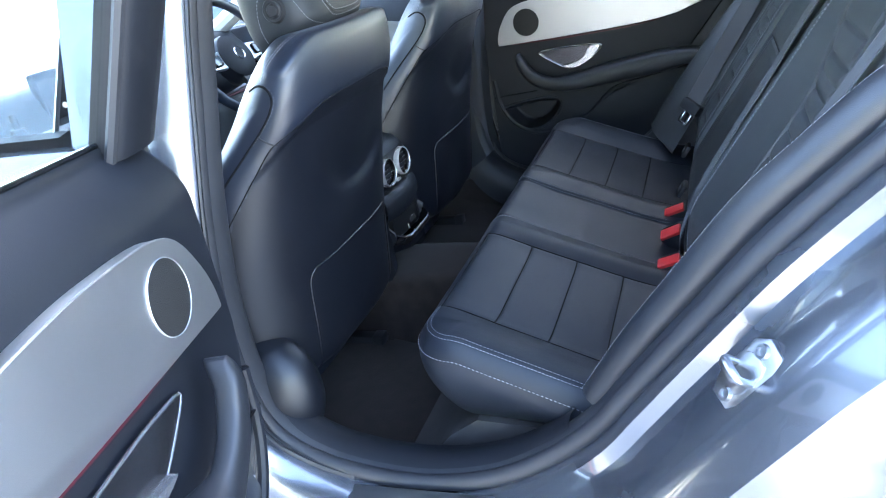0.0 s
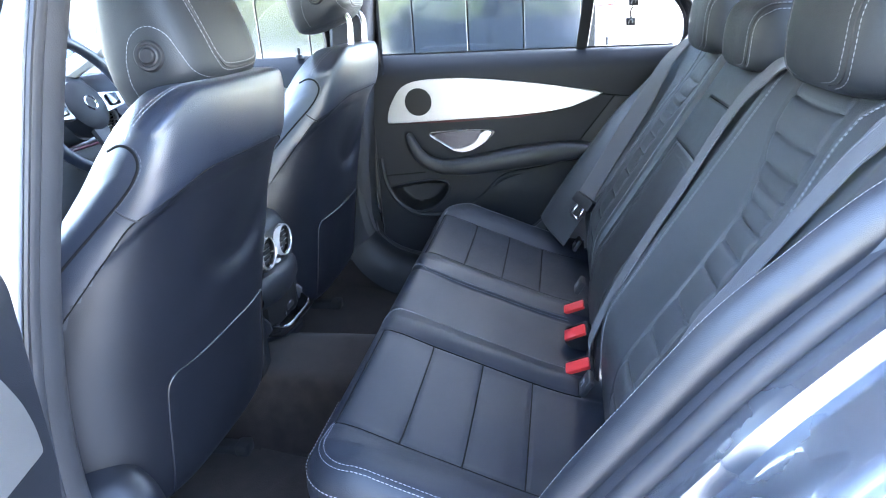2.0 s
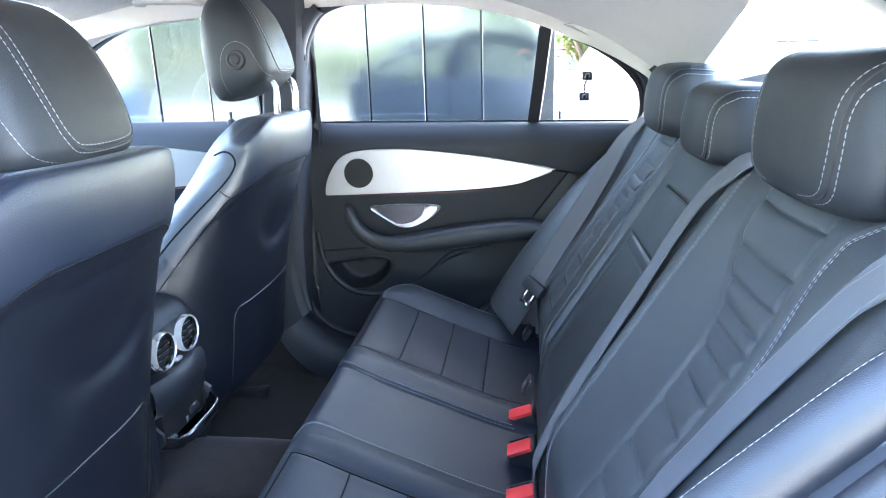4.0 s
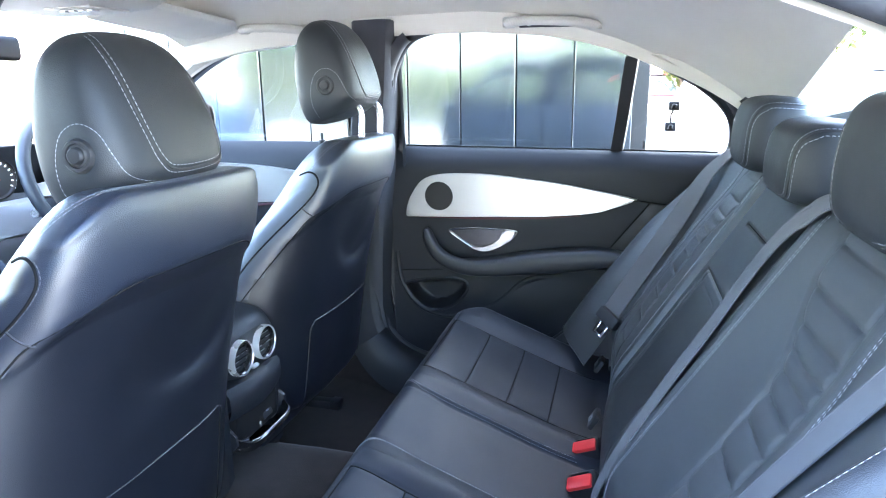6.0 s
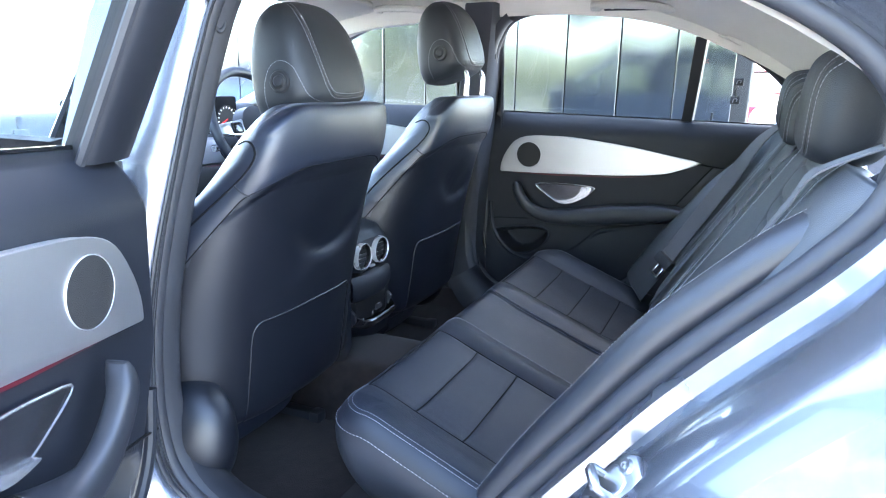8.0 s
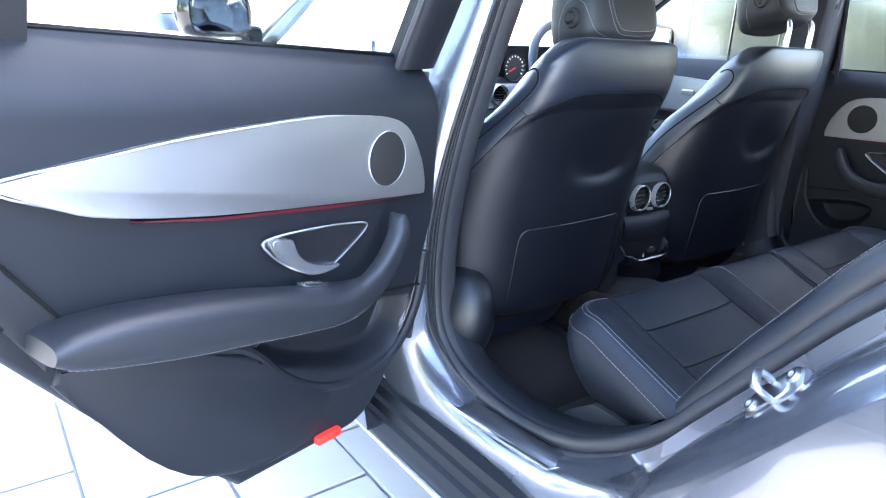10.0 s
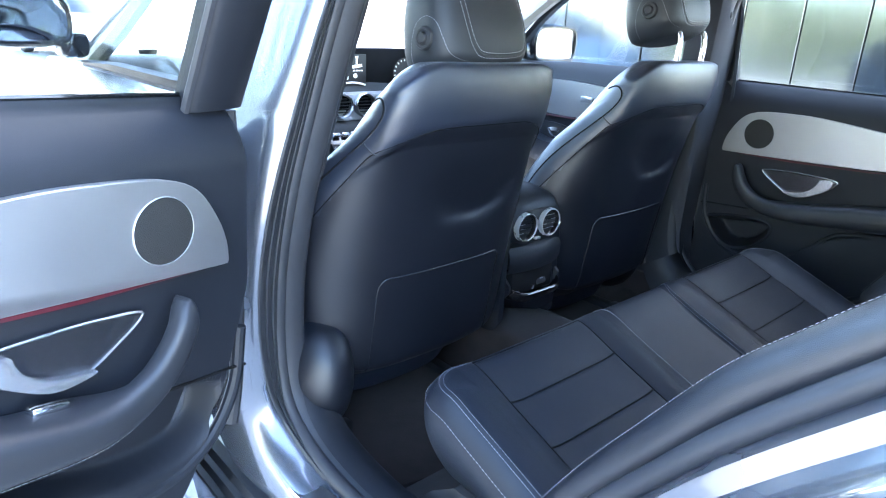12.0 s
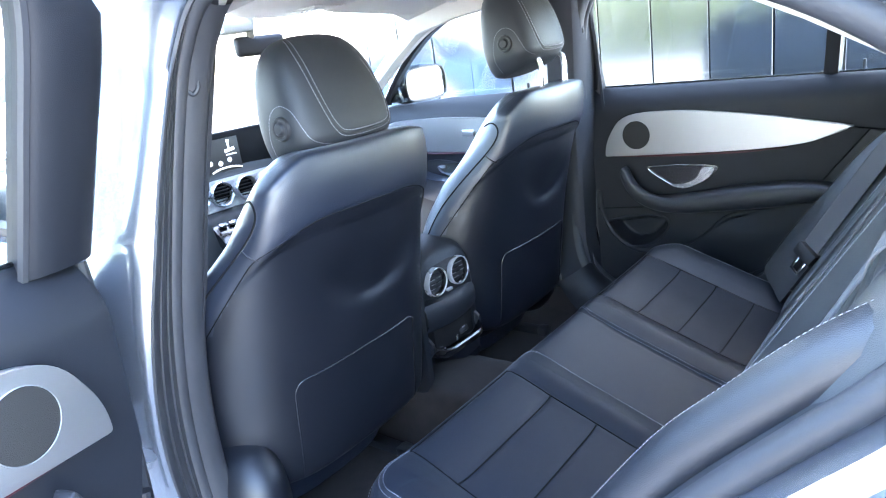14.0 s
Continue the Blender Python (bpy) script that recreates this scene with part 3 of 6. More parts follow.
def rear_door(name, label, m, group):
    th = thing(name, label, "car door", group, at=m @ Vector((0.3, -0.72, 0.5)))

    def put(nm, bm, mat, lab="", parent=th, sharp=35):
        bmesh.ops.transform(bm, matrix=m, verts=bm.verts)
        return part(nm, bm, mat, parent, lab, True, sharp)
    # outline of the map pocket, sunk into the lining
    pk = round_poly([(0.056, 0.664), (0.120, 0.676), (0.20, 0.684), (0.28, 0.688), (0.335, 0.676), (0.330, 0.645), (0.27, 0.604), (0.20, 0.588), (0.145, 0.592), (0.090, 0.620), (0.065, 0.645)], 4)
    pk = [(0.060 + (x - 0.056) * 0.66, z) for x, z in pk]
    if m is OPEN:
        pk = round_poly([(0.076, 0.690), (0.12, 0.706), (0.19, 0.722), (0.28, 0.712), (0.370, 0.704), (0.396, 0.680), (0.355, 0.646), (0.29, 0.618), (0.20, 0.594), (0.13, 0.598), (0.090, 0.622), (0.076, 0.655)], 4)
    # card: a sheet with the upper rolled over towards the glass
    xs = [0.025 + 0.005 * k for k in range(77)] + [0.42 + 0.02 * k for k in range(26)]

    def top_of(x):
        return (1.077 if m is OPEN else 1.060) - 0.012 * (x / 0.9)

    def low_of(x):
        if m is not OPEN:
            return 0.42
        front = 0.497 + 0.31 * max(0.0, (0.22 - x) / 0.19) ** 2.2
        return front if x < 0.42 else 0.497 + 0.95 * (x - 0.42) if x < 0.6 else 0.668 + 1.15 * (x - 0.6)
    rws = []
    for x in xs:
        z0, z1 = low_of(x), top_of(x)
        if z0 > z1 - 0.02:
            z0 = z1 - 0.02
        col = [Vector((x, -0.76, z0 - 0.01)), Vector((x, card_y(x, z0) - 0.01, z0 - 0.008))]
        for k in range(111):
            z = z0 + (z1 - z0) * k / 110
            col.append(Vector((x, card_y(x, z) - 0.050 * sunk(x, z, pk), z)))
        col.append(Vector((x, -0.758, z1 + 0.004)))
        col.append(Vector((x, -0.775, z1 - 0.01)))
        rws.append(col)
    rws.insert(0, [q + Vector((-0.012, -0.035, 0)) for q in rws[0]])
    sheet = rings(rws, False, False)
    hollow = sheet.copy()

    def inside(f):
        c = f.calc_center_median()
        return sunk(c.x, c.z, pk) > 0.02
    if m is not OPEN:
        bmesh.ops.delete(sheet, geom=[f for f in sheet.faces if inside(f)], context="FACES")
        bmesh.ops.delete(hollow, geom=[f for f in hollow.faces if not inside(f)], context="FACES")
        put("map_pocket", hollow, PLASTIC_SOFT, "dark hollow of the door pocket")
        put("pocket_edge", tube([Vector((x, -0.7090, z)) for x, z in pk], 0.0050, 8, True), PLASTIC_SOFT, "rounded edge of the door pocket")
    put("door_card", sheet, PLASTIC_SOFT, "black soft door lining", sharp=70)
    # rear edge wedge between lining and seat
    put("corner_trim", plate(flat([(0.640, 0.800), (0.735, 0.925), (0.775, 0.918), (0.690, 0.800), (0.655, 0.745)], -0.700), (0, -0.012, 0), 0.004), PLASTIC, "smooth black wedge")
    for line in (((0.640, 0.800), (0.735, 0.925)), ((0.690, 0.800), (0.775, 0.918)), ((0.700, 0.930), (0.782, 0.921))):
        put("panel_joint", tube([Vector((line[0][0] + (line[1][0] - line[0][0]) * k / 4, -0.7005, line[0][1] + (line[1][1] - line[0][1]) * k / 4)) for k in range(5)], 0.0022, 6), SEAM)
    sil = put("silver_panel", plate(flat(round_poly(SILVER_LINE[:10] + [(0.694, 0.935), (0.692, 0.932)] + SILVER_LINE[11:], 4), -0.690), (0, -0.03, 0), 0.005, 3), SILVER, "brushed silver trim panel")
    put("rim", tube([Vector((x, -0.692, z)) for x, z in round_poly(SILVER_LINE, 4)], 0.0014, 6, True), SILVER, "thin bright edge", sil)
    put("ambient_strip", plate(flat([(0.118, 0.8685), (0.269, 0.870), (0.464, 0.877), (0.56, 0.886), (0.56, 0.884), (0.464, 0.873), (0.269, 0.865), (0.112, 0.8655)], -0.697), (0, -0.01, 0), 0.002), RED_TRIM, "dark red line under the silver")
    sx, sz = 0.170, 0.929
    spk = put("speaker", lathe([(0.0, -0.6882), (0.030, -0.6884), (0.0402, -0.6892), (0.041, -0.696)], "y", (sx, 0, sz), 40), GRILLE, "round black speaker grille")
    put("ring", lathe([(0.0404, -0.690), (0.0409, -0.6882), (0.0414, -0.690)], "y", (sx, 0, sz), 40), DASH_BAND, "thin satin metal ring", spk)
    # handle
    hand = [(0.196, 0.830), (0.240, 0.838), (0.300, 0.840), (0.386, 0.836), (0.378, 0.815), (0.350, 0.795), (0.311, 0.777), (0.280, 0.776), (0.240, 0.796)]
    bowl = []
    for f, dy in ((1.03, -0.0085), (1.0, -0.0045), (0.93, -0.0065), (0.80, -0.0125), (0.55, -0.018), (0.2, -0.020)):
        bowl.append([Vector((0.292 + (x - 0.292) * f, -0.699 + dy * 0.35, 0.810 + (z - 0.810) * f)) for x, z in round_poly(hand, 5)])
    bez = put("handle_recess", rings(bowl, True, True), SATIN, "satin grey scoop of the handle")
    put("handle_bezel", tube([Vector((x, -0.702, z)) for x, z in round_poly(hand, 5)], 0.0021, 8, True), SATIN_BRIGHT, "chrome surround", bez)
    put("door_handle", plate(flat(round_poly([(0.384, 0.834), (0.366, 0.836), (0.350, 0.832), (0.345, 0.817), (0.328, 0.800), (0.300, 0.789), (0.262, 0.784), (0.285, 0.778), (0.315, 0.779), (0.352, 0.797), (0.374, 0.815)], 5), -0.690), (0, -0.012, 0), 0.004, 3), SATIN_BRIGHT, "satin chrome lever")
    # arm rest: a padded shelf that bends up into a free pull grip
    ctrl = [(0.672, 0.784, 0.010), (0.650, 0.781, 0.019), (0.60, 0.776, 0.027), (0.53, 0.767, 0.031), (0.45, 0.757, 0.031), (0.37, 0.745, 0.028), (0.305, 0.737, 0.025), (0.255, 0.741, 0.022), (0.215, 0.761, 0.0195), (0.188, 0.789, 0.0175), (0.173, 0.816, 0.0155), (0.165, 0.836, 0.0125), (0.162, 0.846, 0.007), (0.1615, 0.849, 0.002)]
    if m is not OPEN:
        ctrl = [(x - 0.022 * max(0.0, min(1.0, (0.30 - x) / 0.10)), z - 0.008 * max(0.0, min(1.0, (0.30 - x) / 0.10)), h) for x, z, h in ctrl]
    line_a = spline([(x, z, 0) for x, z, h in ctrl], 6)
    half_a = spline([(h, 0, 0) for x, z, h in ctrl], 6)
    lay, sew = [], []
    for i, v in enumerate(line_a):
        d = (line_a[min(i + 1, len(line_a) - 1)] - line_a[max(i - 1, 0)]).normalized()
        o = Vector((d.y, -d.x))
        free = max(0.0, min(1.0, (0.285 - v.x) / 0.05))
        tip = max(0.0, min(1.0, (v.y - 0.815) / 0.034)) if v.x < 0.2 else 0.0
        yb, yf = -0.714 + 0.040 * free - 0.010 * tip, -0.638 - 0.006 * free - 0.014 * tip ** 2
        hh = max(0.002, half_a[i].x)
        row = []
        for k in range(24):
            t = 2 * math.pi * k / 24
            c, sn = math.cos(t), math.sin(t)
            a = hh * math.copysign(abs(c) ** 0.62, c)
            y = (yb + yf) / 2 + (yf - yb) / 2 * math.copysign(abs(sn) ** 0.62, sn)
            row.append(Vector((v.x + a * o.x, y, v.y + a * o.y)))
        lay.append(row)
        if 3 < i < len(line_a) - 6:
            low = o if o.y < 0 or (abs(o.y) < 0.9 and o.x < 0) else -o
            sew.append(Vector((v.x + 0.80 * hh * low.x, yf - 0.0045, v.y + 0.80 * hh * low.y)))
    armo = put("armrest", rings(lay), ARM_LEATHER, "padded black armrest with pull grip", sharp=60)
    put("stitching", stitches(sew, 0.005, 0.0016, 0.0006), GREY_THREAD, "grey seam thread", armo)
    if m is OPEN:
        put("window_switch", box(0.322, -0.686, 0.7665, 0.040, 0.018, 0.010, 0.003, turn=Matrix.Rotation(radians(-8), 4, "Y")), CHROME, "small bright window switch", armo)
    # map pocket
    put("pocket_rim", tube([Vector((x, -0.7115, z)) for x, z in [(v.x, v.y) for v in spline([(0.036, 0.760, 0), (0.046, 0.68, 0), (0.078, 0.620, 0), (0.13, 0.582, 0), (0.20, 0.573, 0), (0.28, 0.590, 0), (0.345, 0.628, 0), (0.400, 0.682, 0), (0.44, 0.702, 0), (0.52, 0.716, 0), (0.645, 0.742, 0)], 6)]], 0.0090, 10), PLASTIC_SOFT, "raised lip of the door pocket")
    lower = [(0.37, 0.640), (0.42, 0.690), (0.645, 0.745), (0.60, 0.66), (0.53, 0.575), (0.44, 0.52), (0.30, 0.51), (0.26, 0.575)]
    put("lower_panel", plate(flat(round_poly(lower, 3), -0.702), (0, -0.02, 0), 0.006), PLASTIC_SOFT, "smooth lower lining")
    # seam line across the card under the armrest
    put("panel_joint", tube([Vector((x, -0.7075, z)) for x, z in ((0.03, 0.700), (0.06, 0.704), (0.12, 0.708), (0.175, 0.712))], 0.0022, 6), SEAM)
    # window frame, dividing bar, glass
    top_line = FRAME_TOP if m is not OPEN else [(x + 0.040 * max(0.0, min(1.0, (0.30 - x) / 0.16)), z) for x, z in FRAME_TOP]
    rim = spline([(x, z, 0) for x, z in top_line], 6)
    rr = []
    for i, v in enumerate(rim):
        d = rim[min(i + 1, len(rim) - 1)] - rim[max(i - 1, 0)]
        o = Vector((-d.y, d.x)).normalized()
        if o.dot(Vector((v.x - 0.45, v.y - 1.15))) < 0:
            o = -o
        w = 0.030 + ((0.062 if m is OPEN else 0.020) * max(0.0, min(1.0, (1.36 - v.y) / 0.04)) if v.x < 0.15 else 0.0)
        y = lean(v.y)
        row = []
        for a, dy in ((0.0, -0.014), (0.0, 0.008), (0.003, 0.018), (0.010, 0.025), (w * 0.35, 0.030), (w * 0.6, 0.031), (w * 0.85, 0.027), (w * 0.97, 0.018), (w, 0.008), (w, -0.022)):
            row.append(Vector((v.x + a * o.x, y + dy, v.y + a * o.y)))
        rr.append(row)
    put("window_frame", rings(rr), PLASTIC_SOFT, "black window frame", th, 60)
    put("frame_seal", tube([Vector((v.x, lean(v.y) + 0.012, v.y)) for v in rim], 0.006, 6), RUBBER)
    bar = []
    for z, x in ((1.05, 0.628), (1.15, 0.640), (1.29, 0.655)):
        y = lean(z)
        bar.append([Vector((x, y - 0.012, z)), Vector((x, y + 0.016, z)), Vector((x + 0.030, y + 0.016, z)), Vector((x + 0.034, y - 0.012, z))])
    put("dividing_bar", rings(bar), PLASTIC, "black bar before the quarter window")
    main = [q for q in FRAME_TOP if q[0] < 0.64] + [(0.648, 1.285), (0.630, 1.05)]
    put("window_pane", plate(flat(main, lambda x, z: lean(z)), (0, -0.004, 0), 0), GLASS, "clear side glass").visible_shadow = False
    small = [(0.648, 1.05), (0.668, 1.278)] + [q for q in FRAME_TOP if q[0] > 0.67]
    put("quarter_pane", plate(flat(small, lambda x, z: lean(z)), (0, -0.004, 0), 0), GLASS, "clear quarter glass").visible_shadow = False
    put("waist_strip", tube([Vector((0.055 + 0.84 * k / 12, -0.757, (1.0795 if m is OPEN else 1.0625) - 0.011 * k / 12)) for k in range(13)], 0.004, 6), GLOSS, "gloss strip below the glass")
    pin = put("lock_pin", lathe([(0.0, 1.083), (0.003, 1.082), (0.004, 1.078), (0.003, 1.066), (0.006, 1.060)], "z", (0.713, -0.742, 0), 12), PLASTIC)
    # shell of the door
    sk = []
    for x in [-0.01 + 0.05 * k for k in range(19)]:
        lo = low_of(max(0.025, x)) - 0.01
        sk.append([Vector((x, -0.755, lo)), Vector((x, -0.79, lo - 0.01)), Vector((x, -0.85, lo)), Vector((x, -0.885, lo + (1.0 - lo) * 0.4)), Vector((x, -0.87, lo + (1.04 - lo) * 0.85)), Vector((x, -0.80, 1.05)), Vector((x, -0.775, 1.05)), Vector((x, -0.765, lo + 0.5 * (1.03 - lo)))])
    put("door_shell", rings(sk), PAINT, "grey painted door shell")
    put("edge_seal", tube(spline([(0.012, -0.757, 1.058), (0.008, -0.752, 0.95), (0.006, -0.750, 0.8), (0.006, -0.752, 0.66), (0.016, -0.754, 0.58)], 6), 0.011, 10), RUBBER)
    if name == "rear_door" and m is OPEN:
        put("door_lamp", box(0.262, -0.704, 0.502, 0.050, 0.014, 0.014, 0.004), glow("door_lamp_red", (0.9, 0.03, 0.02), 0.05), "small lit red warning lamp")
    return th


near_door = rear_door("rear_door", "open rear door with silver trim and black lining", OPEN, "rear doors")
far_door = rear_door("rear_door", "closed rear door with silver trim and black lining", FLIP, "rear doors")

# ---- front seats ----
def front_seat(name, label, cy, dx, lift, driver=False):
    th = thing(name, label, "car seat", "front seats", at=(dx, cy, 0.33))

    def put(nm, bm, mat, lab="", parent=th, sharp=40):
        bmesh.ops.translate(bm, vec=(dx, cy, 0), verts=bm.verts)
        return part(nm, bm, mat, parent, lab, True, sharp)
    # the back: rear face x, depth, half width behind and in front, by height
    lv = [(0.505, 0.000, 0.06, 0.140, 0.175), (0.520, 0.014, 0.11, 0.180, 0.222), (0.545, 0.021, 0.14, 0.196, 0.248), (0.60, 0.032, 0.205, 0.203, 0.290), (0.69, 0.046, 0.225, 0.206, 0.304), (0.75, 0.057, 0.228, 0.207, 0.302),
          (0.80, 0.069, 0.224, 0.207, 0.294), (0.85, 0.083, 0.216, 0.207, 0.280), (0.90, 0.098, 0.200, 0.206, 0.262), (0.95, 0.113, 0.185, 0.205, 0.242), (0.985, 0.124, 0.172, 0.203, 0.227), (1.02, 0.135, 0.158, 0.201, 0.214),
          (1.05, 0.143, 0.145, 0.199, 0.207), (1.08, 0.149, 0.125, 0.196, 0.201), (1.103, 0.151, 0.100, 0.188, 0.191), (1.117, 0.146, 0.070, 0.172, 0.175), (1.121, 0.130, 0.015, 0.08, 0.08)]
    A = spline([l[:3] for l in lv], 8)
    Bw = spline([(l[3], l[4], 0) for l in lv], 8)

    zs_, xs_ = [v.x for v in A], [v.y for v in A]

    def over(x, y, z):
        """Above zero on the leather wrap, below it on the back cover."""
        dep = float(np.interp(z, zs_, xs_)) - x
        top = z - (1.016 - 2.6 * max(0.0, abs(y) - 0.08) ** 2 - 1.30 * max(0.0, dep - 0.040))
        side = (dep - 0.190) * 1.5
        k = 0.020
        return max(top, side) + k * math.log(1 + math.exp(-abs(top - side) / k))
    ring_rows = []
    NR = 112
    for (z, xr, dp), w in zip([tuple(v) for v in A], Bw):
        row = []
        for k in range(NR):
            t = 2 * math.pi * k / NR
            c, sn = math.cos(t), math.sin(t)
            p = 3.3 - 0.6 * max(0.0, min(1.0, (z - 0.74) / 0.16)) if c > 0 else 3.4
            u = math.copysign(abs(c) ** (2 / p), c)
            v = math.copysign(abs(sn) ** (2 / p), sn)
            x = xr - dp / 2 + u * dp / 2
            g = (1 - u) / 2
            y = v * (w.x + (w.y - w.x) * (1 - (1 - min(1, g * 1.25)) ** 1.5))
            q = Vector((x, y, z))
            d = over(x, y, z) / 0.007
            e = 1 / (1 + math.exp(-max(-30, min(30, d * 4))))
            lift_out = 0.004 * e
            q.x += lift_out * max(0.0, u) * max(0.0, min(1.0, (1.105 - z) / 0.08))
            q.y += lift_out * v * max(0.0, min(1.0, (1.105 - z) / 0.08))
            if u > 0:
                # hollow under the wrap that ends in a curved crease
                up = z - (0.817 + 3.2 * (y - 0.04) ** 2)
                dip = max(0.0, min(1.0, (up + 0.020) / 0.050))
                dip = dip * dip * (3 - 2 * dip) * math.exp(-(max(0.0, up - 0.022) / 0.080) ** 2)
                q.x -= 0.012 * dip * math.exp(-((y - 0.040) / 0.120) ** 4)
                q.x -= 0.003 * math.exp(-((up - 0.012) / 0.008) ** 2) * math.exp(-((y - 0.050) / 0.075) ** 4)
                q.x -= 0.007 * math.exp(-((y + 0.01) / 0.15) ** 4) * math.exp(-((z - 0.86) / 0.10) ** 2)
                # the shoulder wrap swells out
                if z > 0.985:
                    f_ = min(1.0, (z - 0.985) / 0.125)
                    q.x += 0.0070 * math.sin(math.pi * f_ ** 0.75) * u
                # soft waves in the cover
                q.x += 0.0022 * noise.noise(Vector((y * 9 + cy * 7, z * 8, 1.7))) * (1 - e)
            # the shoulder slopes down on its outer side
            if abs(q.y) > 0.11 and q.z > 0.92:
                q.z -= (0.050 if q.y < 0 else 0.012) * min(1.0, (abs(q.y) - 0.11) / 0.09) ** 1.6 * min(1.0, (q.z - 0.92) / 0.16)
            row.append(q)
        ring_rows.append(row)
    hem_path = []
    for i in range(len(ring_rows) - 1):
        for k in range(NR):
            a_ = ring_rows[i][k]
            for b_ in (ring_rows[i + 1][k], ring_rows[i][(k + 1) % NR]):
                fa, fb = over(*a_), over(*b_)
                if fa * fb < 0 and 0.53 < a_.z < 1.03:
                    hem_path.append(a_.lerp(b_, fa / (fa - fb)))
    whole = rings(ring_rows)
    tr = tree_of(whole)
    low_bm, up_bm = whole, whole.copy()

    def above(f):
        c = f.calc_center_median()
        return over(c.x, c.y, c.z) > -0.002
    bmesh.ops.delete(low_bm, geom=[f for f in low_bm.faces if above(f)], context="FACES")
    bmesh.ops.delete(up_bm, geom=[f for f in up_bm.faces if not above(f)], context="FACES")
    put("back_cover", low_bm, SHELL, "smooth dark back cover", sharp=70)
    yoke = put("upholstery", up_bm, LEATHER, "glossy black leather shoulder wrap", sharp=70)
    rear_hem = sorted(hem_path, key=lambda q: math.atan2(q.y, q.z - 0.70))
    rear_hem = [sum((rear_hem[j] for j in range(i - 3, i + 4)), Vector()) / 7 for i in range(3, len(rear_hem) - 3, 3)]
    put("hem_seam", tube(rear_hem, 0.0012, 6), SEAM, "dark seam of the shoulder wrap", yoke)
    # pocket panel follows the cover, a few millimetres proud
    prow = []
    for f in (0.0, 0.004, 0.012, 0.024, 0.040, 0.060, *[0.06 + 0.94 * k / 15 for k in range(1, 16)]):
        y = -0.158 + 0.320 * f
        ztop = 0.722 + 0.004 * f - 0.026 * (1 - math.sqrt(1 - max(0.0, 1 - f / 0.065) ** 2)) - 0.012 * max(0, (f - 0.92) / 0.08) ** 2
        col = []
        for j in range(19):
            z = 0.512 + (ztop - 0.512) * j / 18
            h = draped(tr, [(0, y, z)], (-1, 0, 0), 0.0015 + 0.0045 * (1 - abs(2 * f - 1) ** 6))
            col.append(h[0] if h else Vector((0.04, y, z)))
        prow.append(col)
    line = [q + Vector((0.0012, 0, 0)) for q in prow[0][::1]] + [col[-1] + Vector((0.0012, 0, 0.0005)) for col in prow[1:]]
    edge2 = [q + Vector((0.0008, 0, 0)) for q in prow[-1]]
    put("map_pocket", rings(prow, False, False), SHELL, "flat pocket panel on the back")
    put("pocket_piping", tube(line, 0.0016, 6), SHELL, "raised piping of the pocket")
    put("pocket_edge", tube(edge2, 0.0012, 6), SEAM)
    top_pts = [(0.135 - 0.05 * (y / 0.17) ** 2 * (1 if y < 0 else 0.3), y, 1.3) for y in [-0.185 + 0.365 * k / 60 for k in range(61)]]
    top_seam = draped(tr, top_pts, (0, 0, -1), 0.0012)
    put("stitching", stitches(top_seam, 0.0045, 0.0018, 0.0006), STITCH, "white seam thread", yoke)
    top2 = draped(tr, [(x + 0.007, y, z) for x, y, z in top_pts], (0, 0, -1), 0.0010)
    put("stitching", stitches(top2, 0.0045, 0.0018, 0.0006), STITCH, "white seam thread", yoke)
    for s_ in (-1, 1):
        tab = draped(tr, [(0.086 - 0.023 * k / 6, s_ * 0.5, 0.970 + 0.019 * k / 6) for k in range(7)], (0, -s_, 0), 0.0012)
        put("side_seam", tube(tab, 0.0016, 6), PLASTIC, "short seam", yoke)
        piping = draped(tr, spline([(0.045, s_ * 0.5, 1.052), (0.068, s_ * 0.5, 1.060), (0.086, s_ * 0.5, 1.056), (0.095, s_ * 0.5, 1.041), (0.089, s_ * 0.5, 1.022), (0.070, s_ * 0.5, 0.998), (0.042, s_ * 0.5, 0.970), (0.0, s_ * 0.5, 0.926), (-0.048, s_ * 0.5, 0.870), (-0.085, s_ * 0.5, 0.805), (-0.105, s_ * 0.5, 0.73)], 8), (0, -s_, 0), 0.0012)
        put("bolster_piping", tube(piping, 0.0019, 6), SEAM, "dark seam along the side bolster", yoke)
        put("stitching", stitches([q + Vector((0.0045, 0, 0.001)) for q in piping[12:48]], 0.0042, 0.0018, 0.0006), GREY_THREAD, "grey seam thread", yoke)
    # head restraint
    hz = lift
    hl = [(1.078, 0.070, 0, 0.045, 0.070, 2.8), (1.090, 0.069, 0, 0.062, 0.090, 3.2), (1.12, 0.067, 0, 0.071, 0.102, 3.6), (1.16, 0.062, 0, 0.073, 0.104, 3.7), (1.20, 0.056, 0, 0.069, 0.101, 3.5),
          (1.24, 0.050, 0, 0.060, 0.094, 3.2), (1.268, 0.046, 0, 0.047, 0.082, 2.9), (1.287, 0.044, 0, 0.030, 0.060, 2.6), (1.294, 0.043, 0, 0.014, 0.030, 2.4), (1.295, 0.043, 0, 0.004, 0.008, 2.2)]
    hl = [(l[0] + hz, l[1], l[2] + 0.006, l[3], l[4] * 1.05, l[5]) for l in hl]
    head_bm = loft(hl, 5, 72)
    # the underside rises towards the rear
    for v in head_bm.verts:
        v.co.z += 0.36 * max(0.0, min(1.0, (1.15 + hz - v.co.z) / 0.06)) * (v.co.x - 0.045)
    th_ = tree_of(head_bm)
    head = put("headrest", head_bm, HEAD_LEATHER, "rounded black leather headrest", sharp=70)
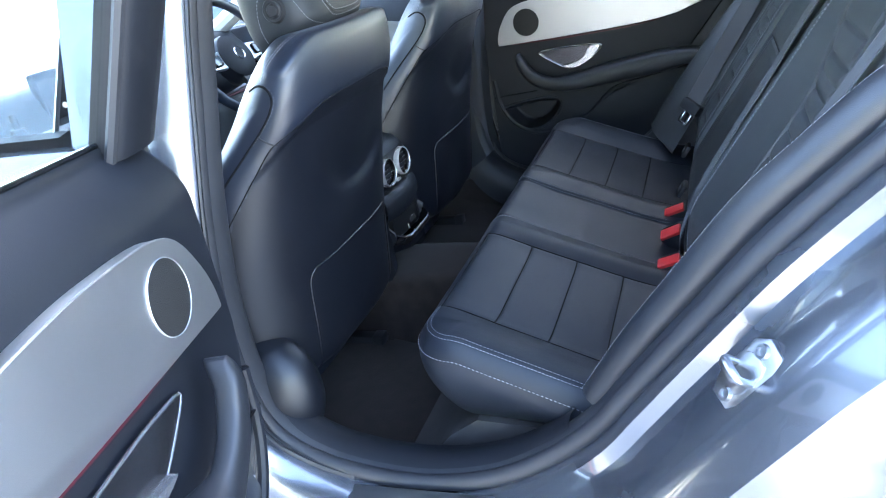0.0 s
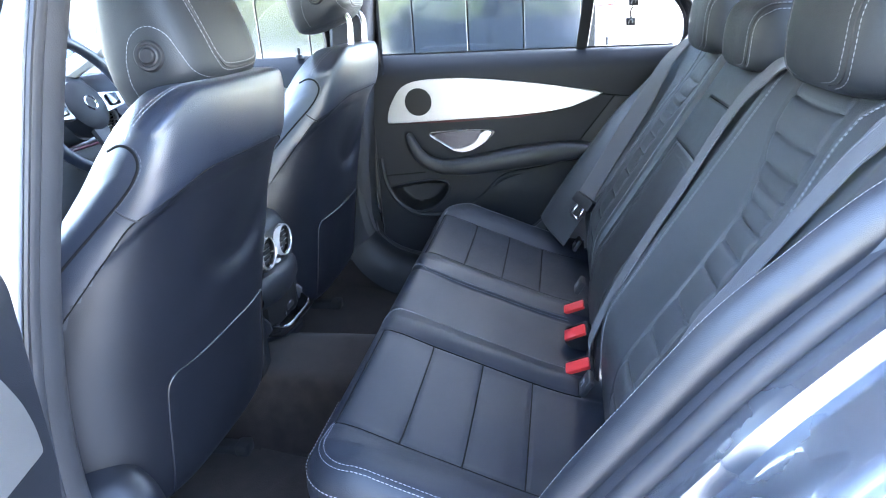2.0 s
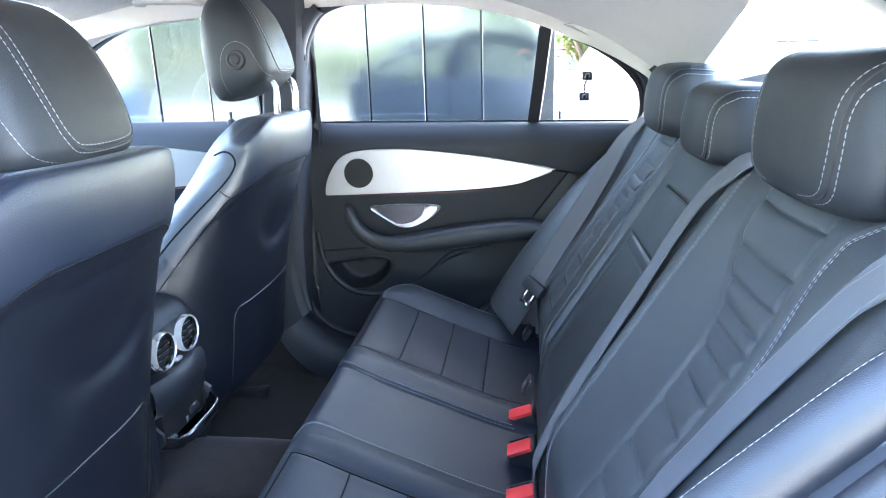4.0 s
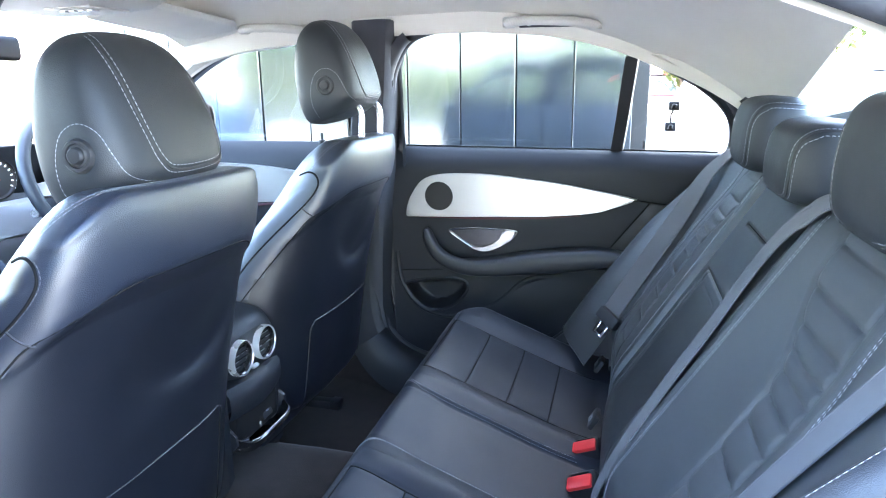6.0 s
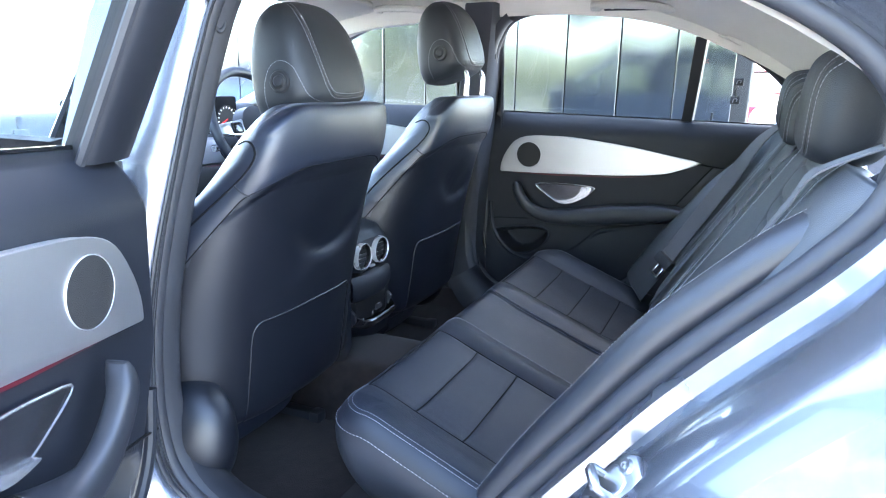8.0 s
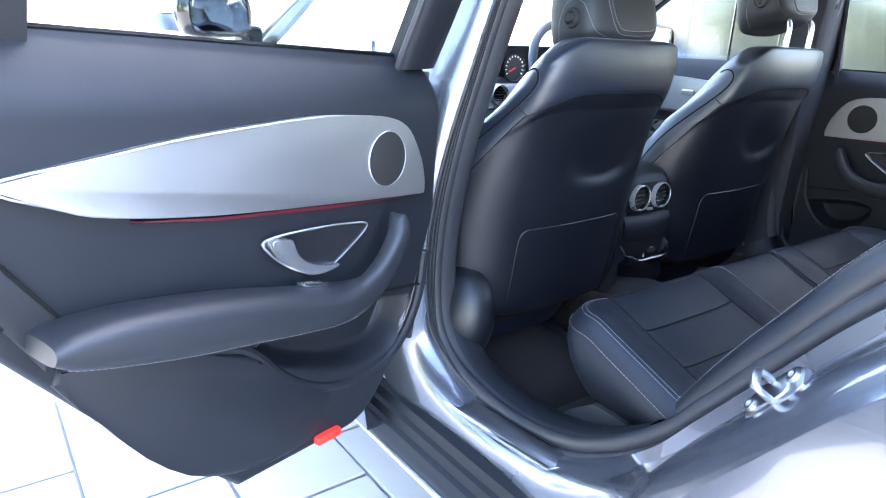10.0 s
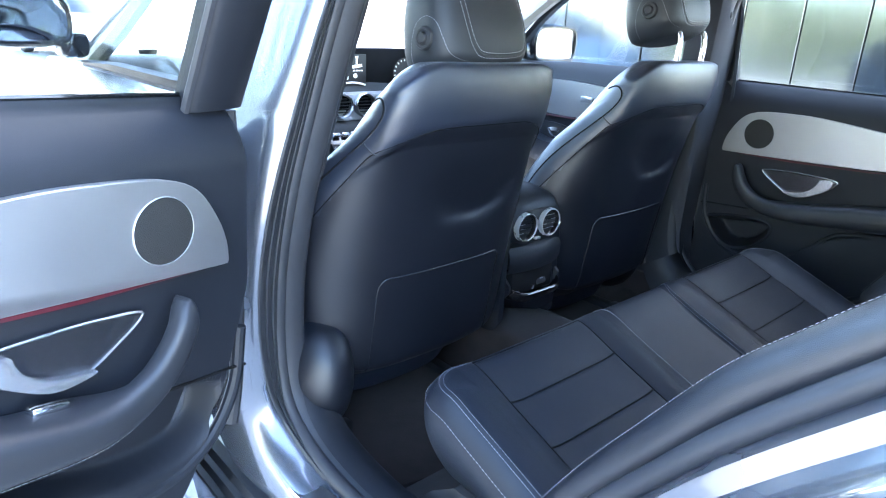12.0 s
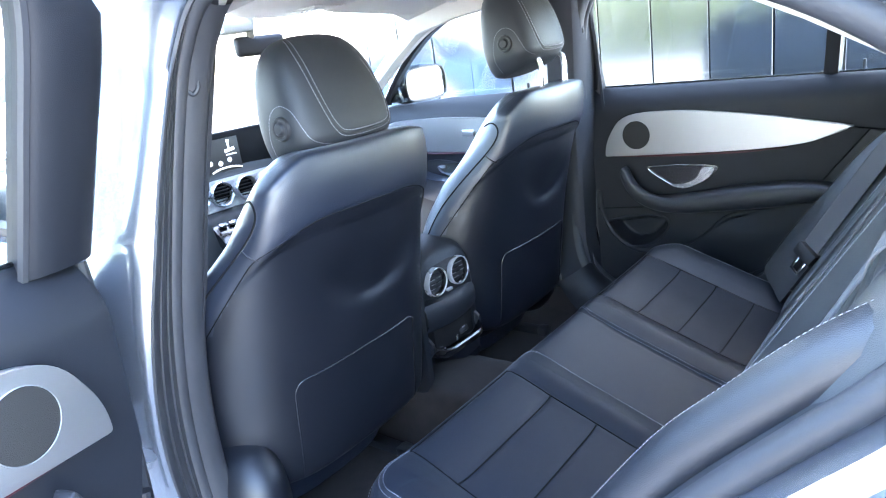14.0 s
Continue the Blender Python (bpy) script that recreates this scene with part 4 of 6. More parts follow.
    for off in (0.0, 0.0085):
        path = spline([(0.0, -0.050 + off * 0.7, 1.292 + hz), (0.0, -0.060 + off, 1.265 + hz), (0, -0.061 + off, 1.22 + hz), (0, -0.055 + off, 1.175 + hz), (0, -0.043 + off, 1.142 + hz + off * 0.6), (0, -0.020 + off * 0.4, 1.129 + hz + off), (0, 0.04, 1.128 + hz + off), (0, 0.082 - off * 0.3, 1.134 + hz + off), (0, 0.096 - off, 1.155 + hz + off * 0.6), (0, 0.094 - off, 1.20 + hz), (0, 0.076 - off, 1.25 + hz)], 10)
        put("stitching", stitches(draped(th_, path, (-1, 0, 0), 0.0010), 0.0052, 0.0019, 0.0008), STITCH, "white double seam", head)
        if off == 0:
            mid_path = [q + Vector((0, 0.0042 if q.y < 0 else -0.0036, 0.0036)) for q in path]
            put("seam", tube(draped(th_, mid_path, (-1, 0, 0), 0.0002), 0.0014, 6), PLASTIC, "dark seam", head)
    bx, bz = 0.078, 1.156 + hz
    arch = spline([(0.052, 0, 1.090 + hz), (0.044, 0, 1.120 + hz), (0.045, 0, 1.153 + hz), (0.056, 0, 1.180 + hz), (0.078, 0, 1.191 + hz), (0.100, 0, 1.182 + hz), (0.114, 0, 1.158 + hz), (0.125, 0, 1.132 + hz), (0.134, 0, 1.112 + hz)], 8)
    put("stitching", stitches(draped(th_, arch, (0, 1, 0), 0.0010), 0.0042, 0.0016, 0.0006), STITCH, "white seam round the button", head)
    bq = draped(th_, [(bx, 0, bz)], (0, 1, 0), 0.0)[0]
    bt = lathe([(0.0, -0.0085), (0.007, -0.0085), (0.0085, -0.007), (0.0090, -0.004), (0.0115, -0.003), (0.0125, -0.0045), (0.0155, -0.0045), (0.017, -0.0025), (0.0185, 0.004)], "y", (0, 0, 0), 28)
    bmesh.ops.transform(bt, matrix=Matrix.Translation(bq) @ Matrix.Rotation(radians(6), 4, "Z") @ Matrix.Rotation(radians(-4), 4, "X") @ Matrix.Scale(1.12, 4), verts=bt.verts)
    put("release_button", bt, PLASTIC, "round black release button", head)
    if lift > 0.02:
        for y in (-0.034, 0.082):
            put("post", tube(spline([(0.124, y, 1.06), (0.127, y, 1.12), (0.128, y, 1.165), (0.120, y, 1.187), (0.095, y, 1.20)], 6), 0.0068, 12), CHROME, "chrome headrest post")
            put("post_collar", lathe([(0.0, 1.094), (0.013, 1.094), (0.015, 1.090), (0.016, 1.078)], "z", (0.125, y, 0), 16), PLASTIC)
    # base: side cover, rails, cushion
    put("cushion", loft([(0.40, -0.36, 0, 0.26, 0.22, 3.2), (0.44, -0.37, 0, 0.28, 0.25, 3.2), (0.50, -0.38, 0, 0.285, 0.255, 3.0), (0.54, -0.38, 0, 0.27, 0.24, 2.8), (0.555, -0.38, 0, 0.2, 0.18, 2.6)], 4), LEATHER, "black leather seat cushion")
    s = -1 if cy < 0 else 1
    ball = loft([(0.415, -0.060, s * 0.245, 0.030, 0.020, 2.0), (0.425, -0.056, s * 0.248, 0.056, 0.040, 2.0), (0.455, -0.050, s * 0.252, 0.082, 0.058, 2.0), (0.500, -0.046, s * 0.255, 0.098, 0.068, 2.0), (0.545, -0.045, s * 0.255, 0.100, 0.069, 2.0), (0.590, -0.046, s * 0.252, 0.088, 0.060, 2.0), (0.622, -0.050, s * 0.248, 0.060, 0.042, 2.0), (0.636, -0.053, s * 0.245, 0.022, 0.014, 2.0)], 5)
    if driver:
        bmesh.ops.translate(ball, vec=(-0.10, -0.035, -0.02), verts=ball.verts)
    put("hinge_cover", ball, SHELL, "rounded plastic hinge cover")
    for y in (-0.17, 0.17):
        put("rail", merged(box(-0.32, y, 0.348, 0.50, 0.030, 0.026, 0.005), box(-0.068, y, 0.350, 0.03, 0.036, 0.030, 0.006)), PLASTIC)
    put("seat_frame", box(-0.37, 0, 0.390, 0.40, 0.36, 0.05, 0.012), PLASTIC)
    put("under_cover", loft([(0.445, -0.15, 0, 0.06, 0.15, 3.0), (0.48, -0.12, 0, 0.075, 0.165, 3.0), (0.53, -0.085, 0, 0.078, 0.170, 3.0)], 4), PLASTIC)
    put("recline_lever", tube(spline([(-0.075, s * 0.255, 0.80), (-0.11, s * 0.262, 0.79), (-0.12, s * 0.255, 0.77)], 4), 0.006, 6), PLASTIC)
    return th


front_seat("front_seat", "black leather front passenger seat with lowered headrest", -0.357, 0.0, 0.0)
front_seat("front_seat", "black leather driver seat with raised headrest on chrome posts", 0.345, -0.026, 0.075, True)

# ---- rear bench ----
bench = thing("rear_bench", "black leather rear bench seat with ribbed backrest and white stitching", "car seat", at=(0.4, 0, 0.36))
PROFILE = [(0.345, 0.436), (0.318, 0.448), (0.290, 0.474), (0.263, 0.514), (0.245, 0.556), (0.239, 0.594), (0.245, 0.622), (0.264, 0.640), (0.294, 0.634), (0.353, 0.607), (0.444, 0.571), (0.533, 0.536), (0.600, 0.514), (0.680, 0.497)]
prof = spline([(x, z, 0) for x, z in PROFILE], 9)
acc = [0.0]
for a, b in zip(prof, prof[1:]):
    acc.append(acc[-1] + (b - a).length)
LINES_X = (0.266, 0.357, 0.446, 0.535)


def groove(d, w=0.0034, deep=0.0024):
    return -deep * math.exp(-(d / w) ** 2)


def bench_point(y, v):
    """A point of the bench's skin: y across, v along the profile from the bottom of the nose to the back."""
    a = abs(y)
    i = min(len(prof) - 2, int(v))
    p = prof[i].lerp(prof[i + 1], v - i)
    x, z = p.x, p.y
    front = max(0.0, min(1.0, (0.36 - x) / 0.12))
    top = 1.0 if i > 45 else max(0.0, (z - 0.50) / 0.12) if x < 0.30 else 1.0
    top = min(1, top)
    # side bolsters, centre section
    swell = 0.024 * math.exp(-((a - 0.548) / 0.052) ** 2)
    mid = -0.010 if a < 0.10 else 0.0
    ridge = 0.015 * math.exp(-((a - 0.158) / 0.040) ** 2)
    back = max(0, min(1, (x - 0.24) / 0.1))
    z += top * (swell * back + (ridge + mid * 0.6) * back)
    # crown between seams
    h = 0.0
    if top > 0.5:
        if 0.200 < a < 0.487:
            for lx in LINES_X:
                h += groove(x - lx, 0.0030, 0.0018)
            for ly in (0.200, 0.487):
                h += groove(a - ly, 0.0030, 0.0018)
            if x > LINES_X[0]:
                ph = (x - LINES_X[0]) / 0.0897
                h += 0.0014 * abs(math.sin(math.pi * ph)) ** 0.6 * min(1, min(a - 0.200, 0.487 - a) / 0.03)
        else:
            if x > 0.255:
                for ly in (0.200, 0.487):
                    h += groove(a - ly, 0.0030, 0.0018)
            h += groove(a - 0.104, 0.0040, 0.0050)
    z += h
    return Vector((x, y, z))


def v_of(x):
    """Where along the top of the profile the place x lies."""
    for i in range(55, len(prof) - 1):
        if prof[i + 1].x >= x:
            return i + (x - prof[i].x) / (prof[i + 1].x - prof[i].x)
    return len(prof) - 1.01


RIM_Y, RIM_X = 0.530, 0.322
RIM = [bench_point(RIM_Y, 0.9 * k) for k in range(int(v_of(RIM_X) / 0.9) + 1)] + [bench_point(RIM_Y, v_of(RIM_X))]
RIM_TOP = RIM[-1].z


def rim_point(u, r, z, s):
    """A point of the rim: u from 0 at the front over 1 at the side to 2 at the back; r from the corner's axis, height z."""
    if u <= 1:
        t = u * math.pi / 2
        return Vector((RIM_X - r * math.cos(t), s * (RIM_Y + r * math.sin(t)), z))
    x = RIM_X + 0.33 * (u - 1)
    top = bench_point(RIM_Y, v_of(x)).z - RIM_TOP
    return Vector((x, s * (RIM_Y + r), z + top * max(0.0, min(1.0, (z - 0.45) / 0.15))))


def rim_skin(s):
    return rings([[rim_point(u, max(0.0, RIM_X - q.x), q.z, s) for q in RIM] for u in [k / 14 for k in range(15)] + [1 + k / 30 for k in range(1, 31)]], False, False)


def rim_at(r):
    """The height of the rim's upper side at the distance r."""
    for q, w in zip(RIM[::-1], RIM[-2::-1]):
        if RIM_X - w.x >= r:
            return q.z + (w.z - q.z) * (r - (RIM_X - q.x)) / max(1e-6, (q.x - w.x))
    return RIM[len(RIM) // 2].z


def bench_skin(y0, y1, rim=0):
    n = int(round((y1 - y0) / 0.0045))
    ys = [y0 + (y1 - y0) * k / n for k in range(n + 1)]
    vs = []
    v = 0.0
    while v < len(prof) - 1.001:
        vs.append(v)
        seg = (prof[int(v) + 1] - prof[int(v)]).length
        v += min(1.0, 0.0042 / max(seg, 1e-4)) if int(v) > 50 else 0.9
    vs.append(len(prof) - 1.001)
    bm = rings([[bench_point(y, v) for v in vs] for y in ys], False, False)
    if rim:
        bm = merged(bm, rim_skin(rim))
        bmesh.ops.remove_doubles(bm, verts=bm.verts, dist=0.0006)
    return bm


part("cushion", bench_skin(-RIM_Y, -0.150, -1), LEATHER_SHADED, bench, "black leather outer seat with quilted panels", True, 70)
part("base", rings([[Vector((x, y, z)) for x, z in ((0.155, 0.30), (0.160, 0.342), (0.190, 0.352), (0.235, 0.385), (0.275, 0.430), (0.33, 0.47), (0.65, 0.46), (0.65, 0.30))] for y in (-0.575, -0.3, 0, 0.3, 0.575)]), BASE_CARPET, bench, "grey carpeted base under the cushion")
part("centre_cushion", bench_skin(-0.1495, 0.1495), LEATHER_SHADED, bench, "narrow centre seat", True, 70)
part("cushion", bench_skin(0.150, RIM_Y, 1), LEATHER_SHADED, bench, "black leather outer seat with quilted panels", True, 70)


for s in (-1, 1):
    # sewn lines between the quilted panels
    for lx in LINES_X:
        part("seam", tube([bench_point(s * (0.200 + 0.287 * k / 24), v_of(lx)) + Vector((0, 0, 0.0004)) for k in range(25)], 0.0017, 5), SEAM, bench, "dark sewn line")
    for ly in (0.200, 0.487):
        part("seam", tube([bench_point(s * ly, v_of(0.266 + 0.355 * k / 30)) + Vector((0, 0, 0.0004)) for k in range(31)], 0.0016, 5), SEAM, bench, "dark sewn line")
    for yy in (0.105, 0.110):
        path = [bench_point(s * (yy + 0.05 * max(0, (0.30 - x) / 0.07) ** 2), v_of(x)) + Vector((0, 0, 0.0012)) for x in [0.245 + 0.36 * k / 60 for k in range(61)]]
        part("stitching", stitches(path), STITCH, bench, "white seam thread")
    # double seam round the corner and along the outer rim, and one seam below it
    for r0 in (0.054, 0.061):
        path = [bench_point(s * y, v_of(x)) + Vector((0, 0, 0.0012)) for x, y in [(0.266 - (0.266 - RIM_X + r0) * (k / 12) ** 0.6, 0.487 + (RIM_Y - 0.487) * k / 12) for k in range(12)]]
        path += [rim_point(k / 40, r0, rim_at(r0) + 0.0012, s) for k in range(76)]
        part("stitching", stitches(path), STITCH, bench, "white seam thread")
    path = [rim_point(k / 40, 0.0815, rim_at(0.0795) + 0.0005, s) for k in range(80)]
    path = [Vector((RIM_X - 0.0815, s * y, path[0].z)) for y in (0.40, 0.44, 0.48, 0.515)] + path
    part("stitching", stitches(path, 0.004, 0.003, 0.0008), STITCH, bench, "white seam thread")

# ---- rear backrest ----
RAKE = radians(31.5)
BO = Vector((0.604, 0, 0.567))
UPB = Vector((math.sin(RAKE), 0, math.cos(RAKE)))
NB = Vector((-math.cos(RAKE), 0, math.sin(RAKE)))


RIB_S = (0.075, 0.135, 0.197, 0.258, 0.318, 0.364, 0.400, 0.427, 0.449, 0.475, 0.513, 0.566)
RIB_L = ((0.0, 0.335), (0.20, 0.340), (0.30, 0.348), (0.40, 0.345), (0.44, 0.325), (0.48, 0.292), (0.52, 0.260), (0.57, 0.248), (0.62, 0.245))
RIB_R = ((0.0, 0.425), (0.20, 0.432), (0.30, 0.440), (0.42, 0.440), (0.47, 0.430), (0.52, 0.414), (0.57, 0.408), (0.62, 0.40))
OUT_S = ((0.0, 0.470), (0.30, 0.475), (0.41, 0.469), (0.46, 0.460), (0.50, 0.448), (0.535, 0.441), (0.57, 0.446), (0.60, 0.478), (0.622, 0.54))


def along(table, s):
    return float(np.interp(s, [q[0] for q in table], [q[1] for q in table]))


def back_point(y, s, extra=0.0):
    """A point on the backrest: y across, s up its face."""
    a = abs(y)
    h = 0.0
    if a > 0.155:
        c = (a - 0.385) / 0.20
        h += 0.020 * min(1, abs(c)) ** 2.2 * min(1, max(0, s) / 0.15) - 0.010
        # ribbed panel in the middle of the outer seats
        lo, hi = along(RIB_L, s), along(RIB_R, s)
        if lo - 0.01 < a < hi + 0.01 and s > 0.02:
            mid = (a - (lo + hi) / 2) / (hi - lo)
            d = min(abs(s - q - 0.010 * (mid * mid - 0.1)) for q in RIB_S)
            f = max(0.0, min(1.0, (hi - a) / 0.005)) * max(0.0, min(1.0, (a - lo) / 0.005))
            h += f * (0.0022 * (1 - math.exp(-(d / 0.010) ** 2)) - 0.0026 * math.exp(-(d / 0.0022) ** 2) - 0.0004)
        h += groove(a - lo, 0.0040, 0.0040) + groove(a - hi, 0.0036, 0.0030)
        h += groove(a - along(OUT_S, s), 0.0032, 0.0035)
        h += groove(a - 0.186, 0.0035, 0.004)
    else:
        h += 0.004
        # folded arm rest, with its joint and pull edge
        if a < 0.118:
            h += groove(s - 0.405, 0.0026, 0.004) + groove(s - 0.385, 0.002, 0.0012) + (groove(s - 0.505, 0.0026, 0.004) if a < 0.095 else 0)
        if s < 0.405:
            h += groove(a - 0.118, 0.003, 0.005) + groove(a - 0.098, 0.003, 0.003)
    h += -0.016 * max(0, (s - 0.56) / 0.07) ** 2 - 0.055 * max(0, (0.13 - s) / 0.13) ** 1.5
    h += -0.010 * math.exp(-((a - 0.155) / 0.006) ** 2)
    f = max(0, (a - 0.60) / 0.06)
    h -= 0.05 * (1 - math.sqrt(max(0, 1 - min(1, f) ** 2)))
    return BO + UPB * s + NB * (h + extra) + Vector((0, y, 0))


def back_skin(y0, y1, top=0.605):
    n = int(round((y1 - y0) / 0.0036))
    rws = []
    for k in range(n + 1):
        y = y0 + (y1 - y0) * k / n
        col = [BO + UPB * -0.10 + NB * -0.02 + Vector((0, y, 0))]
        m = 250
        col += [back_point(y, -0.03 + (top + 0.03) * j / m) for j in range(m + 1)]
        e = col[-1]
        col += [e - NB * 0.03 + UPB * 0.006, e - NB * 0.07 + UPB * 0.002, e - NB * 0.12 - UPB * 0.03]
        rws.append(col)
    return rings(rws, False, False)


part("backrest", back_skin(-0.66, -0.1555), LEATHER_LIT, bench, "black leather outer backrest with fanned ribs", True, 70)
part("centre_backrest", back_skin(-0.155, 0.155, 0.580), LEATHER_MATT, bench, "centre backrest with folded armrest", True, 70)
part("backrest", back_skin(0.1555, 0.66), LEATHER_LIT, bench, "black leather outer backrest with fanned ribs", True, 70)
for s in (-1, 1):
    for off in (0.0, 0.006):
        path = [back_point(s * (0.190 + off), q, 0.0012) for q in [0.02 + 0.57 * k / 80 for k in range(81)]]
        part("stitching", stitches(path, 0.0042, 0.0024, 0.0006), STITCH, bench, "white seam thread")
        path = [back_point(s * (along(OUT_S, q) + 0.004 + off), q, 0.0014) for q in [0.02 + 0.602 * k / 100 for k in range(101)]]
        part("stitching", stitches(path, 0.0046, 0.0026, 0.0006), STITCH, bench, "white seam thread")

for q, half in ((0.405, 0.112), (0.505, 0.092)):
    part("seam", tube([back_point(-half + 2 * half * k / 30, q, 0.0004) for k in range(31)], 0.0013, 6), SEAM, bench, "dark joint of the folded armrest")

# side bolsters between backrest and doorway
BOL = [(0.530, 0.592), (0.590, 0.690), (0.657, 0.785), (0.730, 0.885), (0.790, 0.948), (0.848, 1.005), (0.900, 1.045), (0.945, 1.078), (1.00, 1.112), (1.06, 1.140), (1.14, 1.165), (1.22, 1.18)]
for s in (-1, 1):
    bo = thing("side_bolster", "black leather side bolster with white stitching beside the backrest", "seat bolster", "side bolsters", at=(0.7, s * 0.68, 0.60))
    line = spline([(x, z, 0) for x, z in BOL], 8)
    rws = []
    for i, v in enumerate(line):
        d = line[min(i + 1, len(line) - 1)] - line[max(i - 1, 0)]
        d.normalize()
        n = Vector((-d.y, 0, d.x))
        q = Vector((v.x, 0, v.y))
        f = i / (len(line) - 1)
        w = 0.92 + 0.15 * f
        ring = []
        if s > 0:
            # beside the closed door the bolster swells from the backrest's face
            g = float(np.interp(f, (0, 0.3, 0.5, 1), (1, 1, 0.3, 0.3)))
            for out, y in ((-0.075, 0.480), (-0.060, 0.500), (-0.045, 0.525), (-0.022, 0.555), (-0.007, 0.585), (0.0, 0.610), (0.001, 0.632), (-0.006, 0.648), (-0.020, 0.656), (-0.060, 0.658)):
                ring.append(q + n * out * g + Vector((0, y - 0.05 * max(0, f - 0.6), 0)))
            rws.append(ring)
            continue
        for out, y in ((-0.05, 0.600), (-0.010, 0.606), (-0.001, 0.612), (0.003, 0.620), (0.0, 0.630), (-0.008, 0.640), (-0.020, 0.6455), (-0.034, 0.645), (-0.046, 0.640), (-0.054, 0.630), (-0.06, 0.600)):
            ring.append(q + n * out * w + Vector((0, s * (y + (0.0 if f < 0.6 else -0.05 * (f - 0.6))), 0)))
        rws.append(ring)
    if s > 0:
        foot = [[c.lerp(Vector((0.585, 0.57, 0.575)), k) + Vector((0, 0, -0.035 * k ** 0.6)) for c in rws[0]] for k in (1.0, 0.7, 0.4, 0.15)]
        rws = foot + rws
    # The far bolster has the backrest's lighter copy of the leather, the near one its own.
    part("padding", rings(rws, False, False), BOLSTER_LEATHER if s < 0 else LEATHER_LIT, bo)
    path = []
    for i, v in enumerate(line):
        d = line[min(i + 1, len(line) - 1)] - line[max(i - 1, 0)]
        d.normalize()
        n = Vector((-d.y, 0, d.x))
        f = i / (len(line) - 1)
        path.append(Vector((v.x, s * (0.622 + (0.0 if f < 0.6 else -0.05 * (f - 0.6))), v.y)) + n * 0.0040)
    part("stitching", stitches(path, 0.0036, 0.0022, 0.00048), STITCH, bo, "white seam thread")


def rear_headrest(cy, hw, z0, h, xr, label):
    th = thing("rear_headrest", label, "headrest", "rear headrests", at=(xr + 0.05, cy, z0))
    z1 = z0 + h
    k = [(0.0, 0.024, 0.70, 2.6), (0.04, 0.040, 0.86, 3.0), (0.15, 0.051, 0.95, 3.3), (0.35, 0.055, 0.99, 3.4), (0.55, 0.056, 1.0, 3.4), (0.75, 0.054, 0.985, 3.3), (0.88, 0.049, 0.94, 3.1), (0.96, 0.038, 0.85, 2.8), (0.99, 0.024, 0.72, 2.6)]
    bmh = loft([(z0 + f * h, xr + 0.055 + 0.012 * f, cy, a, hw * b, p) for f, a, b, p in k] + [(z1, xr + 0.067, cy, 0.010, hw * 0.45, 2.4), (z1 + 0.0006, xr + 0.067, cy, 0.003, hw * 0.2, 2.2)], 5, 80)
    t = tree_of(bmh)
    cu = part("cushion", bmh, HEAD_LEATHER, th, "", True, 70)
    for s in (-1, 1):
        # double seam up the front corner that arches back over the side
        for off in (0.0, 0.0085):
            x0 = xr + 0.0100 + off * 0.55
            pth = spline([(x0, 0, z0 + 0.010), (x0 - 0.001, 0, z0 + 0.30 * h), (x0 + 0.001, 0, z0 + 0.58 * h), (x0 + 0.008, 0, z0 + 0.78 * h - off * 0.5), (x0 + 0.022, 0, z0 + 0.895 * h - off), (x0 + 0.042 - off, 0, z0 + 0.925 * h - off), (xr + 0.098, 0, z0 + 0.90 * h - off)], 10)
            part("stitching", stitches(draped(t, [(q.x, cy, q.z) for q in pth], (0, -s, 0), 0.0010), 0.0050, 0.0018, 0.0008), STITCH, cu, "white double seam")
            if off == 0.0:
                part("seam", tube(draped(t, [(q.x + 0.0022, cy, q.z - 0.002) for q in pth], (0, -s, 0), 0.0002), 0.0014, 6), PLASTIC, cu, "dark seam")
        part("post", tube([(xr + 0.092, cy + s * hw * 0.45, z0 - 0.04), (xr + 0.075, cy + s * hw * 0.45, z0 + 0.02)], 0.006, 10), CHROME, th, "chrome post")
        part("post_collar", lathe([(0.0, 0.006), (0.012, 0.006), (0.014, 0.0), (0.015, -0.02)], "z", (xr + 0.088, cy + s * hw * 0.45, z0 - 0.022), 16), PLASTIC, th)
    return th


rear_headrest(-0.346, 0.142, 1.067, 0.150, 0.876, "black leather outer rear headrest with white double stitching")
rear_headrest(0.004, 0.115, 1.058, 0.116, 0.868, "lower black leather centre rear headrest")
rear_headrest(0.350, 0.126, 1.062, 0.138, 0.868, "black leather outer rear headrest with white double stitching")

shelf = thing("parcel_shelf", "dark parcel shelf behind the rear backrest", "parcel shelf", at=(1.15, 0, 1.03))
part("shelf", box(1.22, 0, 1.005, 0.55, 1.30, 0.03, 0.01), PILLAR_CLOTH, shelf)


def ribbon(path, width_way, w, thick=0.0014):
    p = [Vector(q) for q in path]
    ww = [Vector(x) for x in width_way] if isinstance(width_way, list) else [Vector(width_way)] * len(p)
    rws = []
    for i, q in enumerate(p):
        d = (p[min(i + 1, len(p) - 1)] - p[max(i - 1, 0)]).normalized()
        s = (ww[i] - d * ww[i].dot(d)).normalized()
        n = s.cross(d) * thick / 2
        rws.append([q - s * w / 2 - n, q - s * w / 2 + n, q + s * w / 2 + n, q + s * w / 2 - n])
    return rings(rws)


